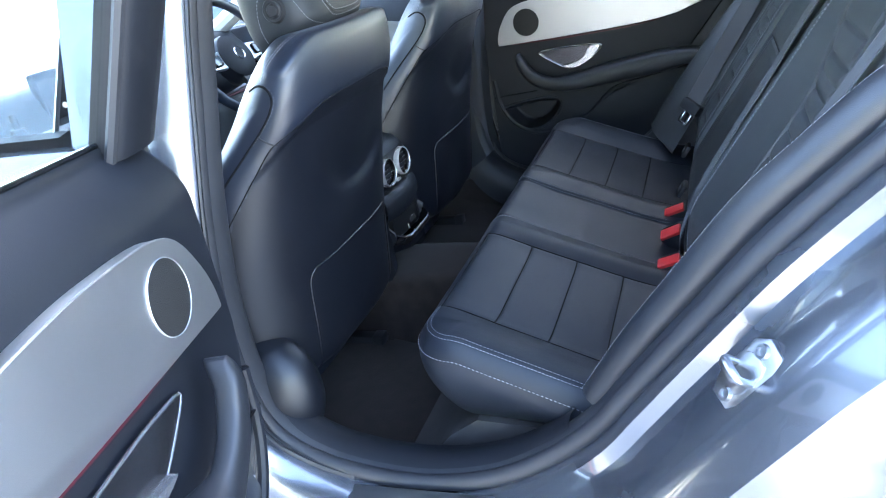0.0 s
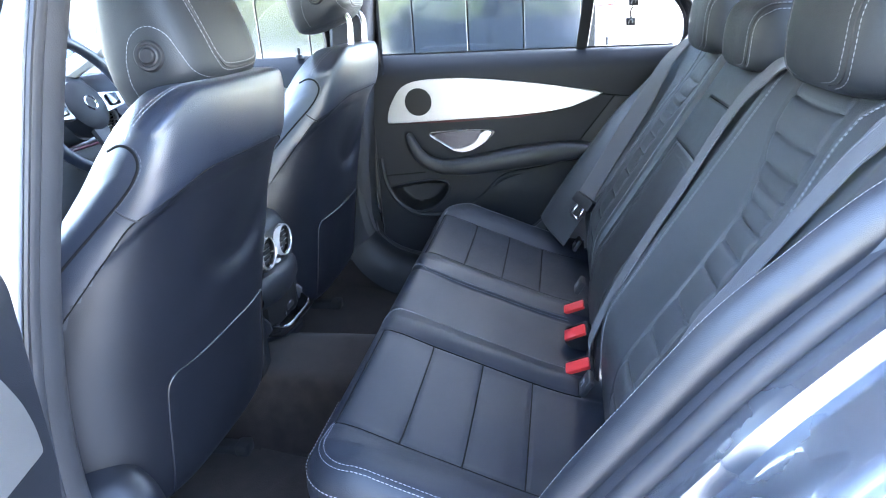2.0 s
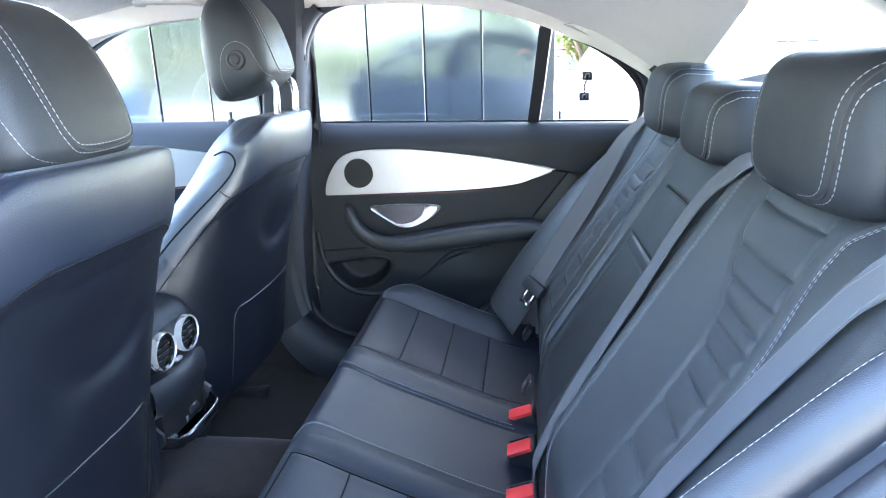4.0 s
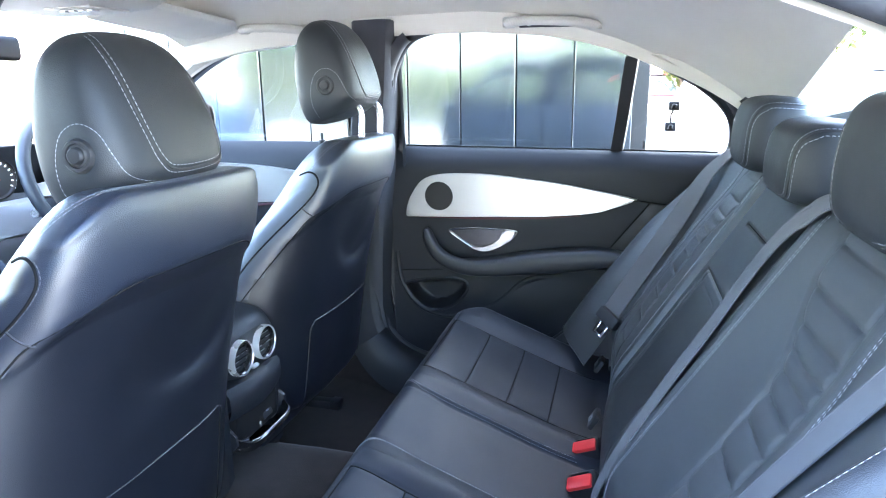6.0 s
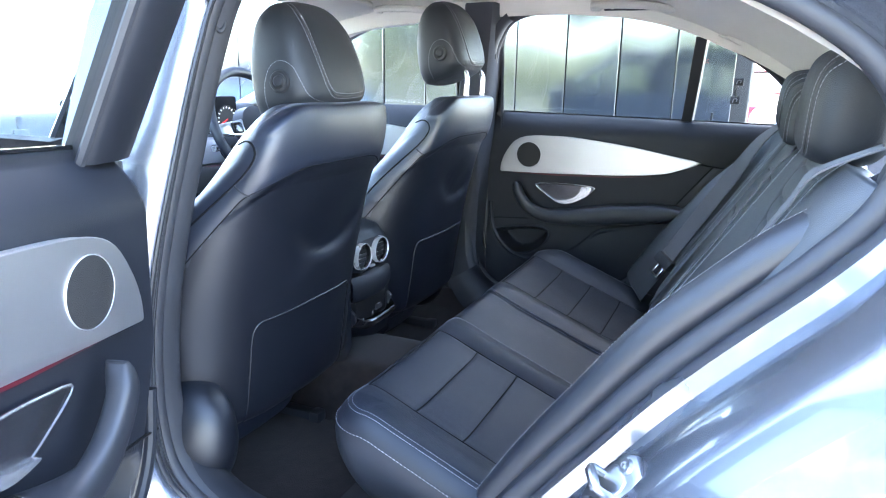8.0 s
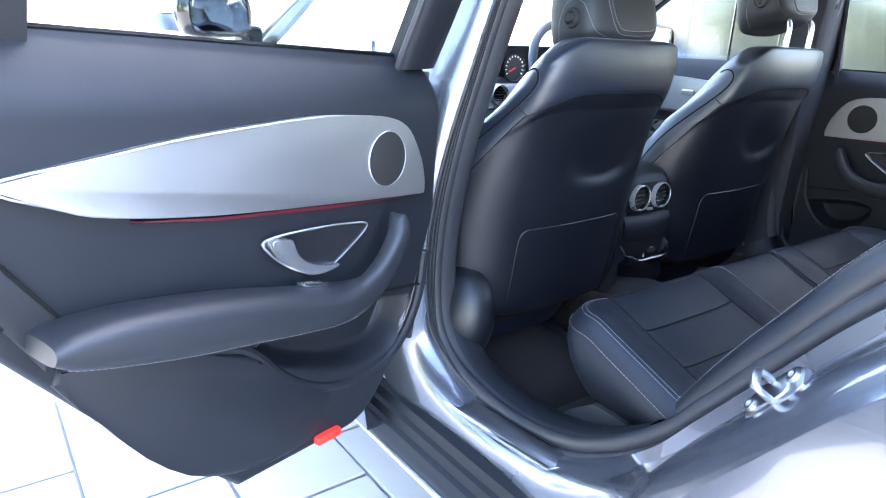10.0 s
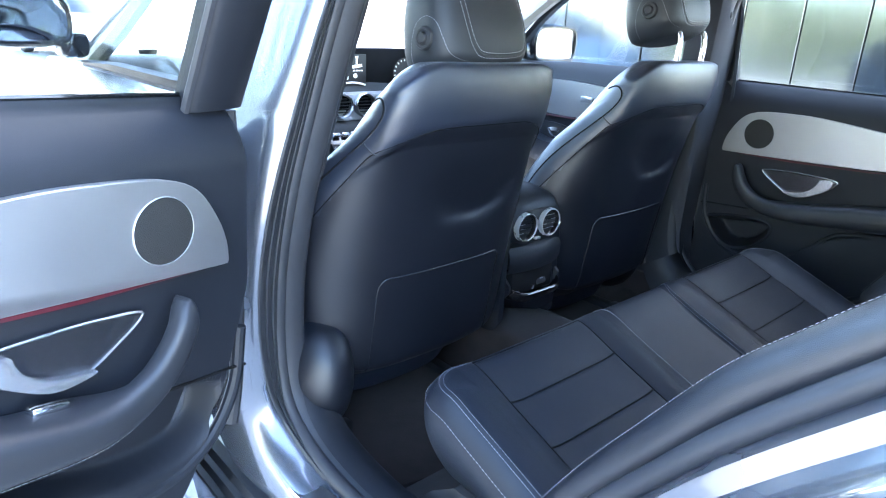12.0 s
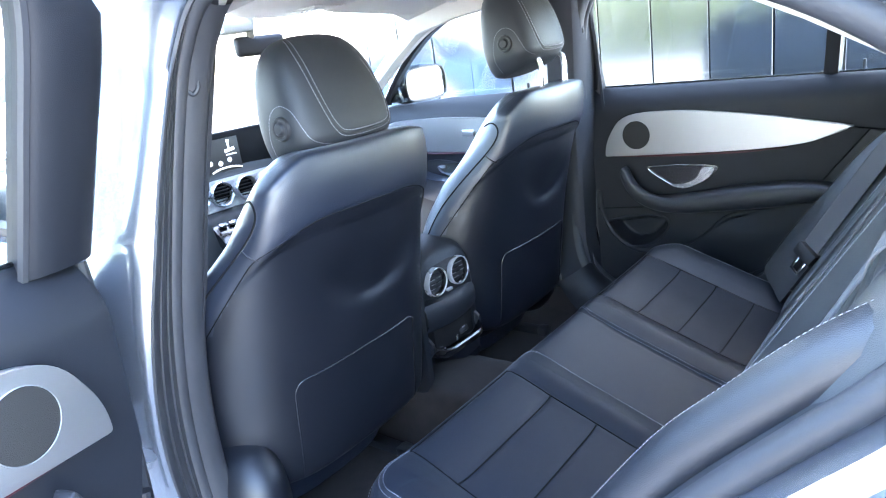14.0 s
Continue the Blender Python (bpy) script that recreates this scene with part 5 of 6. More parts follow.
# seat belts
def belt(label, path, way, w=0.046):
    th = thing("seat_belt", label, "seat belt", "rear seat belts", at=path[-1])
    mid = spline(path, 10)
    if isinstance(way, list):
        way = [Vector([float(np.interp(k / (len(mid) - 1), [j / (len(way) - 1) for j in range(len(way))], [c[a] for c in way])) for a in range(3)]) for k in range(len(mid))]
    else:
        way = [Vector(way)] * len(mid)
    part("webbing", ribbon(mid, way, w), BELT, th)
    for e in (-1, 1):
        part("selvedge", tube([q + wv.normalized() * (e * w * 0.47) for q, wv in zip(mid, way)], 0.0012, 6), BELT, th, "stitched edge of the webbing")
    return th


bf = belt("grey seat belt webbing hanging with its latch plate", [Vector((0.905, 0.585, 1.075)), Vector((0.850, 0.550, 1.022)), Vector((0.795, 0.525, 0.930)), Vector((0.748, 0.515, 0.852)), Vector((0.700, 0.508, 0.770)), Vector((0.657, 0.500, 0.697)), Vector((0.648, 0.498, 0.680))],
          [(0.1, -0.9, -0.1), (0.3, -0.8, -0.2), (0.55, -0.65, -0.32), (0.6, -0.6, -0.35), (0.6, -0.6, -0.35), (0.6, -0.6, -0.35), (0.6, -0.6, -0.35)], 0.050)
lw = Vector((0.6, -0.6, -0.35)).normalized()
ld = Vector((0.50, 0.07, 0.86))
ld = (ld - lw * ld.dot(lw)).normalized()
lp = Matrix.Translation((0.640, 0.492, 0.664)) @ Matrix((lw.cross(ld), lw, ld)).transposed().to_4x4()
part("latch_cover", moved(box(0, 0, 0.014, 0.026, 0.064, 0.032, 0.006), lp), PLASTIC, bf, "black latch housing")
part("latch_plate", moved(merged(box(0, -0.012, -0.018, 0.004, 0.007, 0.034, 0.001), box(0, 0.012, -0.018, 0.004, 0.007, 0.034, 0.001), box(0, 0, -0.034, 0.004, 0.031, 0.007, 0.001)), lp), CHROME, bf, "steel latch tongue")
bn = belt("grey seat belt webbing across the outer backrest", [back_point(-0.600, 0.64, 0.0), back_point(-0.590, 0.585, 0.012), back_point(-0.553, 0.54, 0.012), back_point(-0.530, 0.48, 0.010), back_point(-0.512, 0.42, 0.008), back_point(-0.498, 0.35, 0.007), back_point(-0.49, 0.25, 0.006), back_point(-0.50, 0.05, 0.01)], (0, 1, 0), 0.036)
bc = belt("grey centre seat belt webbing from the shelf to its buckle", [back_point(-0.215, 0.625, -0.02), back_point(-0.190, 0.60, 0.006), back_point(-0.142, 0.565, 0.010), back_point(-0.116, 0.52, 0.010), back_point(-0.111, 0.45, 0.008), back_point(-0.121, 0.37, 0.008), back_point(-0.138, 0.28, 0.008), back_point(-0.150, 0.15, 0.008), back_point(-0.120, 0.04, 0.012), back_point(-0.10, -0.01, 0.01)], (0, 1, 0))

# buckles with red buttons
for x, y, z, tx, ty in ((0.617, 0.138, 0.530, -24, 14), (0.617, -0.006, 0.542, -30, 22), (0.619, -0.129, 0.535, -24, 14)):
    bk = thing("belt_buckle", "black seat belt buckle with red release button", "belt buckle", "rear belt buckles", at=(x, y, z - 0.03))
    bmx = Matrix.Translation((x, y, z)) @ Matrix.Rotation(radians(ty), 4, "X") @ Matrix.Rotation(radians(tx), 4, "Y")
    part("housing", moved(box(0.0, 0.004, -0.026, 0.058, 0.040, 0.060, 0.008, 3), bmx), PLASTIC, bk)
    part("release_button", moved(box(0.0, -0.003, 0.004, 0.048, 0.026, 0.010, 0.003), bmx), RED, bk, "red plastic release button")
    part("slot", moved(box(0.0, 0.0135, 0.0045, 0.036, 0.005, 0.002, 0.0006), bmx), SEAM, bk, "dark latch slot")
    part("stalk", moved(box(0.008, 0, -0.068, 0.012, 0.03, 0.05, 0.004), bmx), PLASTIC, bk)

# child seat anchor flaps
for y in (-0.215, -0.50, 0.215, 0.50):
    fl = thing("anchor_flap", "small black child seat anchor flap", "anchor flap", "anchor flaps", at=(0.632, y, 0.545))
    fm = Matrix.Translation((0.630, y, 0.552)) @ Matrix.Rotation(RAKE, 4, "Y")
    part("flap", moved(box(0, 0, 0, 0.012, 0.045, 0.035, 0.004), fm), PLASTIC, fl)
    part("symbol", moved(merged(box(-0.0068, 0, 0.003, 0.0010, 0.015, 0.003, 0), box(-0.0068, -0.006, -0.002, 0.0010, 0.003, 0.011, 0), box(-0.0068, 0.006, -0.002, 0.0010, 0.003, 0.011, 0)), fm), STITCH, fl, "pale printed symbol")

# ---- console, dashboard, front of the cabin ----
con = thing("centre_console", "black rear console with two round chrome vents and a socket tray", "console", at=(-0.1, 0, 0.40))
rws = []
for x, hw, z0, z1 in ((-0.42, 0.115, 0.36, 0.76), (-0.25, 0.120, 0.36, 0.812), (-0.10, 0.115, 0.36, 0.812), (-0.045, 0.110, 0.36, 0.800), (-0.030, 0.104, 0.37, 0.785), (-0.024, 0.094, 0.40, 0.770)):
    ring = []
    for k in range(40):
        t = 2 * math.pi * k / 40
        c, s = math.cos(t), math.sin(t)
        ring.append(Vector((x + (0.0 if s > -0.2 else -0.115 * min(1.0, (-s - 0.2) / 0.55)) * (1 if x > -0.05 else 0), hw * math.copysign(abs(c) ** 0.45, c), (z0 + z1) / 2 + (z1 - z0) / 2 * math.copysign(abs(s) ** 0.45, s))))
    rws.append(ring)
part("body", rings(rws), PLASTIC_SOFT, con)
RING = material("bright_vent_ring", (0.62, 0.62, 0.635), 0.28, metal=0.65, vary=0.04)
for y in (-0.0445, 0.0405):
    v = part("vent", lathe([(0.0, -0.040), (0.028, -0.040), (0.029, -0.020), (0.030, -0.014)], "x", (0, y, 0.732), 32), SEAM, con, "round air vent")
    part("vent_throat", lathe([(0.0285, -0.034), (0.0290, -0.016), (0.0318, -0.0135), (0.0324, -0.020)], "x", (0, y, 0.732), 48), GLOSS, v, "black throat of the vent")
    part("vent_ring", lathe([(0.0312, -0.018), (0.0316, -0.0125), (0.0326, -0.0105), (0.0340, -0.0110), (0.0350, -0.0140), (0.0352, -0.026)], "x", (0, y, 0.732), 48), RING, v, "bright ring round the vent")
    for k in range(4):
        dz = -0.0165 + 0.011 * k
        h = math.sqrt(0.0284 ** 2 - dz ** 2)
        part("slat", box(-0.028, y, 0.732 + dz, 0.012, 2 * h, 0.0020, 0.0005), SEAM, v)
        part("slat_edge", box(-0.0212, y, 0.732 + dz, 0.0014, 2 * h - 0.003, 0.0012, 0.0003), SILVER_PAINT, v, "silver slat edge")
part("vent_wheel", box(-0.017, -0.002, 0.6985, 0.010, 0.020, 0.007, 0.003), RING, con, "small silver thumb wheel")
part("drawer_front", rings([[Vector((x + 0.016 * math.cos(math.pi * (k / 14 - 0.5)) - 0.020, -0.094 + 0.188 * k / 14, z)) for k in range(15)] for x, z in ((-0.030, 0.690), (-0.008, 0.684), (0.002, 0.672), (0.004, 0.655), (0.002, 0.635), (-0.006, 0.620), (-0.022, 0.612), (-0.05, 0.612))], False, False), PLASTIC_SOFT, con, "padded drawer front")
part("recess", box(-0.036, 0, 0.588, 0.030, 0.150, 0.060, 0.004), SEAM, con, "black recess")
lip = []
for k in range(25):
    f = 2 * k / 24 - 1
    xf, y = 0.011 - 0.026 * abs(f) ** 7, 0.086 * f
    zl = 0.010 * abs(f) ** 8
    lip.append([Vector((x, y, z + zl)) for x, z in ((-0.055, 0.552), (xf - 0.012, 0.554), (xf - 0.003, 0.560), (xf, 0.571), (xf + 0.003, 0.574), (xf + 0.006, 0.571), (xf + 0.004, 0.560), (xf - 0.006, 0.549), (-0.055, 0.545))])
tray = part("socket_tray", rings(lip), GLOSS, con, "black open tray with a curved lip")
part("tray_rim", tube([r[4] + Vector((0.001, 0, 0.0006)) for r in lip[2:-2]], 0.0014, 8), SATIN_BRIGHT, tray, "thin silver rim")
for sgn in (-1, 1):
    part("tray_cheek", plate([(-0.052, sgn * 0.080, 0.612), (-0.028, sgn * 0.086, 0.606), (-0.012, sgn * 0.087, 0.592), (-0.010, sgn * 0.087, 0.575), (-0.030, sgn * 0.087, 0.552), (-0.055, sgn * 0.084, 0.548)], (0, sgn * 0.008, 0), 0.003), PLASTIC_SOFT, tray, "rounded cheek beside the tray")
um = Matrix.Translation((-0.030, 0.034, 0.584)) @ Matrix.Rotation(radians(-22), 4, "Y")
part("usb_socket", moved(box(0, 0, 0, 0.018, 0.036, 0.034, 0.005), um), PLASTIC, tray)
part("usb_mark", moved(merged(box(0.0096, 0.000, 0.005, 0.001, 0.012, 0.004, 0), box(0.0096, 0.000, -0.003, 0.001, 0.010, 0.003, 0)), um), STITCH, tray, "pale printed mark")
part("power_socket", lathe([(0.0, -0.03), (0.010, -0.03), (0.011, 0.002), (0.0135, 0.003), (0.014, -0.002), (0.014, -0.02)], "x", (-0.034, -0.030, 0.584), 24), SATIN, tray, "round dark power socket")
part("socket_clip", box(-0.024, 0.004, 0.568, 0.010, 0.008, 0.014, 0.002), SATIN_BRIGHT, tray, "small bright clip")
part("hinge_clip", box(-0.012, -0.064, 0.572, 0.012, 0.012, 0.010, 0.003), SATIN_BRIGHT, tray, "small bright clip")

DASH = -0.86
dash = thing("dashboard", "black dashboard with silver vent band and red line", "dashboard", at=(DASH, 0, 0.8))
dl = spline([(-0.72, 0.70, 0), (-0.745, 0.78, 0), (-0.765, 0.85, 0), (-0.80, 0.885, 0), (-0.82, 0.93, 0), (-0.86, 0.96, 0), (-0.89, 1.035, 0), (-0.96, 1.060, 0), (-1.15, 1.045, 0), (-1.30, 1.02, 0)], 5)
part("pad", rings([[Vector((v.x - 0.10 * (abs(y) / 0.7) ** 2 * 0.3, y, v.y)) for v in dl] for y in [-0.70 + 1.4 * k / 24 for k in range(25)]], False, False), LEATHER_MATT, dash)
band = [[Vector((-0.795 + dx, y, z)) for dx, z in ((0.0, 0.872), (0.004, 0.880), (-0.012, 0.930), (-0.022, 0.952), (-0.05, 0.958))] for y in [-0.66 + 1.32 * k / 24 for k in range(25)]]
part("silver_band", rings(band, False, False), DASH_BAND, dash, "brushed silver band")
part("ambient_line", tube([(-0.79, -0.66 + 1.32 * k / 10, 0.868) for k in range(11)], 0.004, 6), RED_TRIM, dash, "dark red line")
for y in (-0.60, -0.140, -0.056, 0.030, 0.113, 0.60):
    v = part("vent", lathe([(0.0, -0.800), (0.028, -0.800), (0.032, -0.790), (0.034, -0.784)], "x", (0, y, 0.924), 28), SEAM, dash, "round air vent")
    part("vent_ring", lathe([(0.030, -0.795), (0.031, -0.782), (0.035, -0.778), (0.038, -0.783), (0.039, -0.80)], "x", (0, y, 0.924), 32), SILVER_PAINT, v, "chrome vent ring")
    for k in (-2, -1, 0, 1, 2):
        h = math.sqrt(0.028 ** 2 - (0.010 * k) ** 2)
        part("slat", box(-0.788, y, 0.924 + 0.010 * k, 0.010, 2 * h, 0.0025, 0.0008), PLASTIC, v)
scr = thing("display_screen", "wide glossy dashboard display showing a car outline", "screen", at=(-0.86, 0.1, 0.97))
part("casing", box(-0.885, 0.155, 1.025, 0.03, 0.67, 0.135, 0.01), SEAM, scr, "black casing")
part("panel", box(-0.868, -0.045, 1.023, 0.004, 0.265, 0.100, 0.002), glow("screen_dark", (0.016, 0.017, 0.019), 0.03), scr, "dark lit panel")
PALE, BLUE = glow("screen_pale", (0.75, 0.76, 0.74), 0.050), glow("screen_blue", (0.15, 0.45, 0.75), 0.050)
part("symbol", merged(box(-0.865, 0.050, 1.052, 0.002, 0.006, 0.018, 0), box(-0.865, 0.050, 1.064, 0.002, 0.010, 0.006, 0), box(-0.865, 0.052, 1.036, 0.002, 0.036, 0.010, 0, turn=Matrix.Rotation(radians(8), 4, "X"))), PALE, scr, "pale car pictogram")
part("caption_bar", merged(*[box(-0.865, 0.040 + 0.010 * k, 1.022, 0.002, 0.007, 0.004, 0) for k in range(4)]), PALE, scr, "pale bars of unreadable text")
for k in range(6):
    part("icon", lathe([(0.0, -0.8640), (0.007, -0.8640), (0.008, -0.8650)], "x", (0, -0.125 + 0.034 * k, 1.000 + 0.006 * (k % 2)), 12), PALE, scr, "round pale icon")
part("arc", tube([(-0.865, 0.030 + 0.075 * math.cos(radians(a)), 0.955 + 0.030 * math.sin(radians(a))) for a in range(45, 136, 10)], 0.003, 6), PALE, scr, "pale dial arc")
part("map_field", box(-0.865, -0.030, 1.045, 0.002, 0.030, 0.018, 0), BLUE, scr, "blue screen field")
DIAL = glow("dial_face", (0.012, 0.012, 0.013), 0.03)
for y in (0.243, 0.425):
    g = part("dial", lathe([(0.0, -0.866), (0.045, -0.866), (0.048, -0.860), (0.051, -0.866)], "x", (0, y, 1.013), 32), DIAL, scr, "round instrument dial")
    part("dial_ring", lathe([(0.049, -0.866), (0.0505, -0.858), (0.052, -0.866)], "x", (0, y, 1.013), 32), CHROME, g)
    for k in range(13):
        a = radians(-210 + 20 * k + 0)
        part("dial_tick", box(-0.862, y - 0.041 * math.cos(a), 1.013 - 0.041 * math.sin(a), 0.002, 0.003, 0.006, 0, turn=Matrix.Rotation(a + math.pi / 2, 4, "X")), PALE, g)
    part("needle", box(-0.861, y - 0.012, 1.006, 0.002, 0.034, 0.004, 0, turn=Matrix.Rotation(radians(25), 4, "X")), glow("needle_red", (0.8, 0.03, 0.03), 0.03), g, "red needle")
stack = thing("console_stack", "gloss black front console with silver switches", "console", at=(-0.7, 0, 0.6))
part("panel", plate([(-0.775, -0.13, 0.855), (-0.775, 0.13, 0.855), (-0.62, 0.12, 0.70), (-0.62, -0.12, 0.70)], (-0.02, 0, -0.02), 0.006), GLOSS, stack)
part("tunnel", box(-0.50, 0, 0.58, 0.50, 0.24, 0.24, 0.03, 3), GLOSS, stack, "gloss black tunnel")
for k in range(7):
    part("switch", box(-0.752, -0.10 + 0.033 * k, 0.842, 0.012, 0.026, 0.010, 0.002, turn=Matrix.Rotation(radians(45), 4, "Y")), SILVER_PAINT, stack)
for k in range(5):
    part("switch", box(-0.70, -0.08 + 0.04 * k, 0.79, 0.012, 0.032, 0.010, 0.002, turn=Matrix.Rotation(radians(45), 4, "Y")), SILVER_PAINT, stack)
part("trim_line", tube([(-0.66, -0.10, 0.742), (-0.66, 0.10, 0.742)], 0.004, 6), CHROME, stack)

wheel = thing("steering_wheel", "black leather steering wheel with silver spokes", "steering wheel", at=(-0.70, 0.36, 0.97))
wm = Matrix.Translation((-0.66, 0.345, 1.000)) @ Matrix.Rotation(radians(-24), 4, "Y")
part("rim", moved(tube([(0, 0.192 * math.cos(2 * math.pi * k / 48), 0.192 * math.sin(2 * math.pi * k / 48)) for k in range(48)], 0.0155, 12, True), wm), LEATHER, wheel)
part("hub", moved(lathe([(0.0, 0.022), (0.05, 0.020), (0.070, 0.008), (0.078, -0.03)], "x", (0, 0, 0), 32), wm), PLASTIC_SOFT, wheel, "padded hub")
part("emblem", moved(lathe([(0.017, 0.022), (0.019, 0.025), (0.021, 0.022)], "x", (0, 0, 0.0), 24), wm), CHROME, wheel, "round chrome emblem")
for a in (0, 180, 270):
    sm = wm @ Matrix.Rotation(radians(a), 4, "X")
    part("spoke", moved(plate([(0.006, 0.055, -0.030), (0.010, 0.180, -0.016), (0.010, 0.180, 0.016), (0.006, 0.055, 0.030)], (-0.014, 0, 0), 0.004), sm), SILVER_PAINT if a != 270 else PLASTIC, wheel)
for sgn in (-1, 1):
    part("switch_pad", moved(box(0.010, sgn * 0.105, 0.0, 0.012, 0.045, 0.036, 0.006), wm), GLOSS, wheel)
part("column", tube([(-0.70, 0.36, 0.95), (-0.86, 0.36, 0.90)], 0.045, 16), PLASTIC, wheel)
for sgn in (-1, 1):
    for zz in (0.985, 0.930):
        sk_ = part("stalk", tube([(-0.74, 0.345 + sgn * 0.05, zz), (-0.725, 0.345 + sgn * 0.125, zz + 0.006)], 0.009, 10), PLASTIC, wheel)
        part("stalk_tip", tube([(-0.725, 0.345 + sgn * 0.125, zz + 0.006), (-0.722, 0.345 + sgn * 0.140, zz + 0.007)], 0.011, 12), SILVER_PAINT, sk_, "silver end cap")

# far and near front doors
def front_door(label, m, turn, w=0.022):
    th = thing("front_door", label, "car door", "front doors", at=m @ Vector((-0.5, -0.72, 0.5)))

    def put(nm, bm, mat, lab="", parent=th):
        bmesh.ops.transform(bm, matrix=m, verts=bm.verts)
        return part(nm, bm, mat, parent, lab)

    def top_of(x):
        return 1.068 - 0.05 * max(0, -x - 0.55)
    rws = []
    for x in [-0.085 - 0.04 * k for k in range(23)]:
        col = []
        for k in range(16):
            z = 0.42 + (top_of(x) - 0.42) * k / 15
            col.append(Vector((x, card_y(x, z) + 0.006, z)))
        col += [Vector((x, -0.756, top_of(x) + 0.004)), Vector((x, -0.775, top_of(x)))]
        rws.append(col)
    put("door_card", rings(rws, False, False), PLASTIC_SOFT, "black soft door lining")
    line = round_poly([(-0.12, 0.950), (-0.24, 0.985), (-0.40, 1.005), (-0.60, 1.010), (-0.80, 0.995), (-0.80, 0.915), (-0.60, 0.893), (-0.40, 0.893), (-0.24, 0.912)], 4)
    sil = put("silver_panel", plate(flat(line, -0.690), (0, -0.02, 0), 0.005), SILVER, "brushed silver trim panel")
    put("ambient_strip", tube([Vector((x, -0.696, z)) for x, z in ((-0.14, 0.93), (-0.24, 0.904), (-0.40, 0.885), (-0.60, 0.885), (-0.80, 0.907))], 0.004, 6), RED_TRIM, "dark red line")
    put("lock_button", box(-0.42, -0.685, 0.955, 0.05, 0.008, 0.022, 0.003), SILVER_PAINT, "seat memory switch", sil)
    put("armrest", plate(flat(round_poly([(-0.10, 0.79), (-0.30, 0.80), (-0.55, 0.80), (-0.68, 0.83), (-0.72, 0.80), (-0.60, 0.73), (-0.35, 0.71), (-0.10, 0.73)], 5), -0.635), (0, -0.07, 0), 0.02, 3), LEATHER, "padded armrest")
    hb = put("handle_recess", plate(flat(round_poly([(-0.46, 0.84), (-0.55, 0.86), (-0.64, 0.855), (-0.64, 0.82), (-0.56, 0.795), (-0.48, 0.80)], 5), -0.699), (0, -0.006, 0), 0.002), PLASTIC)
    put("door_handle", plate(flat(round_poly([(-0.46, 0.835), (-0.50, 0.85), (-0.58, 0.84), (-0.55, 0.81), (-0.48, 0.805)], 5), -0.688), (0, -0.012, 0), 0.004), CHROME, "satin chrome lever")
    pts = [(-0.115, 1.070), (-0.100, 1.20), (-0.085, 1.335), (-0.20, 1.345), (-0.34, 1.335), (-0.46, 1.300), (-0.58, 1.240), (-0.70, 1.165), (-0.80, 1.090), (-0.83, 1.062)]
    rim = spline([(x, z, 0) for x, z in pts], 6)
    rr = []
    for i, v in enumerate(rim):
        d = rim[min(i + 1, len(rim) - 1)] - rim[max(i - 1, 0)]
        o = Vector((-d.y, d.x)).normalized()
        if o.dot(Vector((v.x + 0.42, v.y - 1.15))) < 0:
            o = -o
        y = lean(v.y)
        rr.append([Vector((v.x + a * o.x, y + dy * min(1.0, w / 0.022), v.y + a * o.y)) for a, dy in ((0.0, -0.012), (0.0, 0.012), (w * 0.5, 0.022), (w, 0.012), (w, -0.022))])
    put("window_frame", rings(rr), PLASTIC if w > 0.01 else SILVER, "slim window frame")
    put("window_pane", plate(flat(pts, lambda x, z: lean(z)), (0, -0.004, 0), 0), GLASS, "clear side glass").visible_shadow = False
    put("lock_pin", lathe([(0.0, 1.100), (0.004, 1.098), (0.005, 1.092), (0.004, 1.075), (0.008, 1.068)], "z", (-0.200, -0.742, 0), 12), PLASTIC)
    put("lock_pin_base", lathe([(0.0, 1.079), (0.010, 1.078), (0.012, 1.066)], "z", (-0.200, -0.742, 0), 12), PLASTIC)
    sk = [[Vector((x, -0.76, 0.32)), Vector((x, -0.85, 0.31)), Vector((x, -0.890, 0.60)), Vector((x, -0.872, 0.95)), Vector((x, -0.80, 1.055)), Vector((x, -0.775, 1.055))] for x in [-0.03 - 0.05 * k for k in range(20)]]
    put("door_shell", rings(sk, False, False), PAINT, "grey painted door shell")
    mm = Matrix.Translation((-0.77, -0.880, 1.125 if turn < 10 else 1.150)) @ Matrix.Rotation(radians(turn), 4, "Z") @ Matrix.Scale(1.0 if turn < 10 else 0.85, 4)
    face = round_poly([(-0.10, -0.045), (-0.10, 0.040), (-0.05, 0.058), (0.06, 0.055), (0.095, 0.03), (0.095, -0.04), (0.06, -0.058), (-0.06, -0.060)], 3)
    mir = put("wing_mirror", moved(loft([(-0.075, -0.03, 0, 0.03, 0.06, 2.6), (-0.06, -0.03, 0, 0.055, 0.09, 2.8), (0.0, -0.03, 0, 0.062, 0.107, 2.8), (0.05, -0.03, 0, 0.055, 0.095, 2.7), (0.07, -0.03, 0, 0.03, 0.07, 2.5)], 4), mm), GLOSS, "black wing mirror housing")
    put("mirror_glass", moved(plate([(0.035, y, z) for y, z in face], (-0.006, 0, 0), 0.001), mm), MIRROR, "reflecting mirror glass", mir)
    put("mirror_rim", moved(tube([(0.036, y, z) for y, z in face], 0.005, 6, True), mm), GLOSS, "", mir)
    put("mirror_arm", box(-0.80, -0.785, 1.095, 0.07, 0.07, 0.06, 0.02), GLOSS, "", mir)
    return th


front_door("closed driver door with silver trim and wing mirror", FLIP, 8)
front_door("closed passenger door with silver trim and wing mirror", Matrix.Identity(4), 14, 0.005)

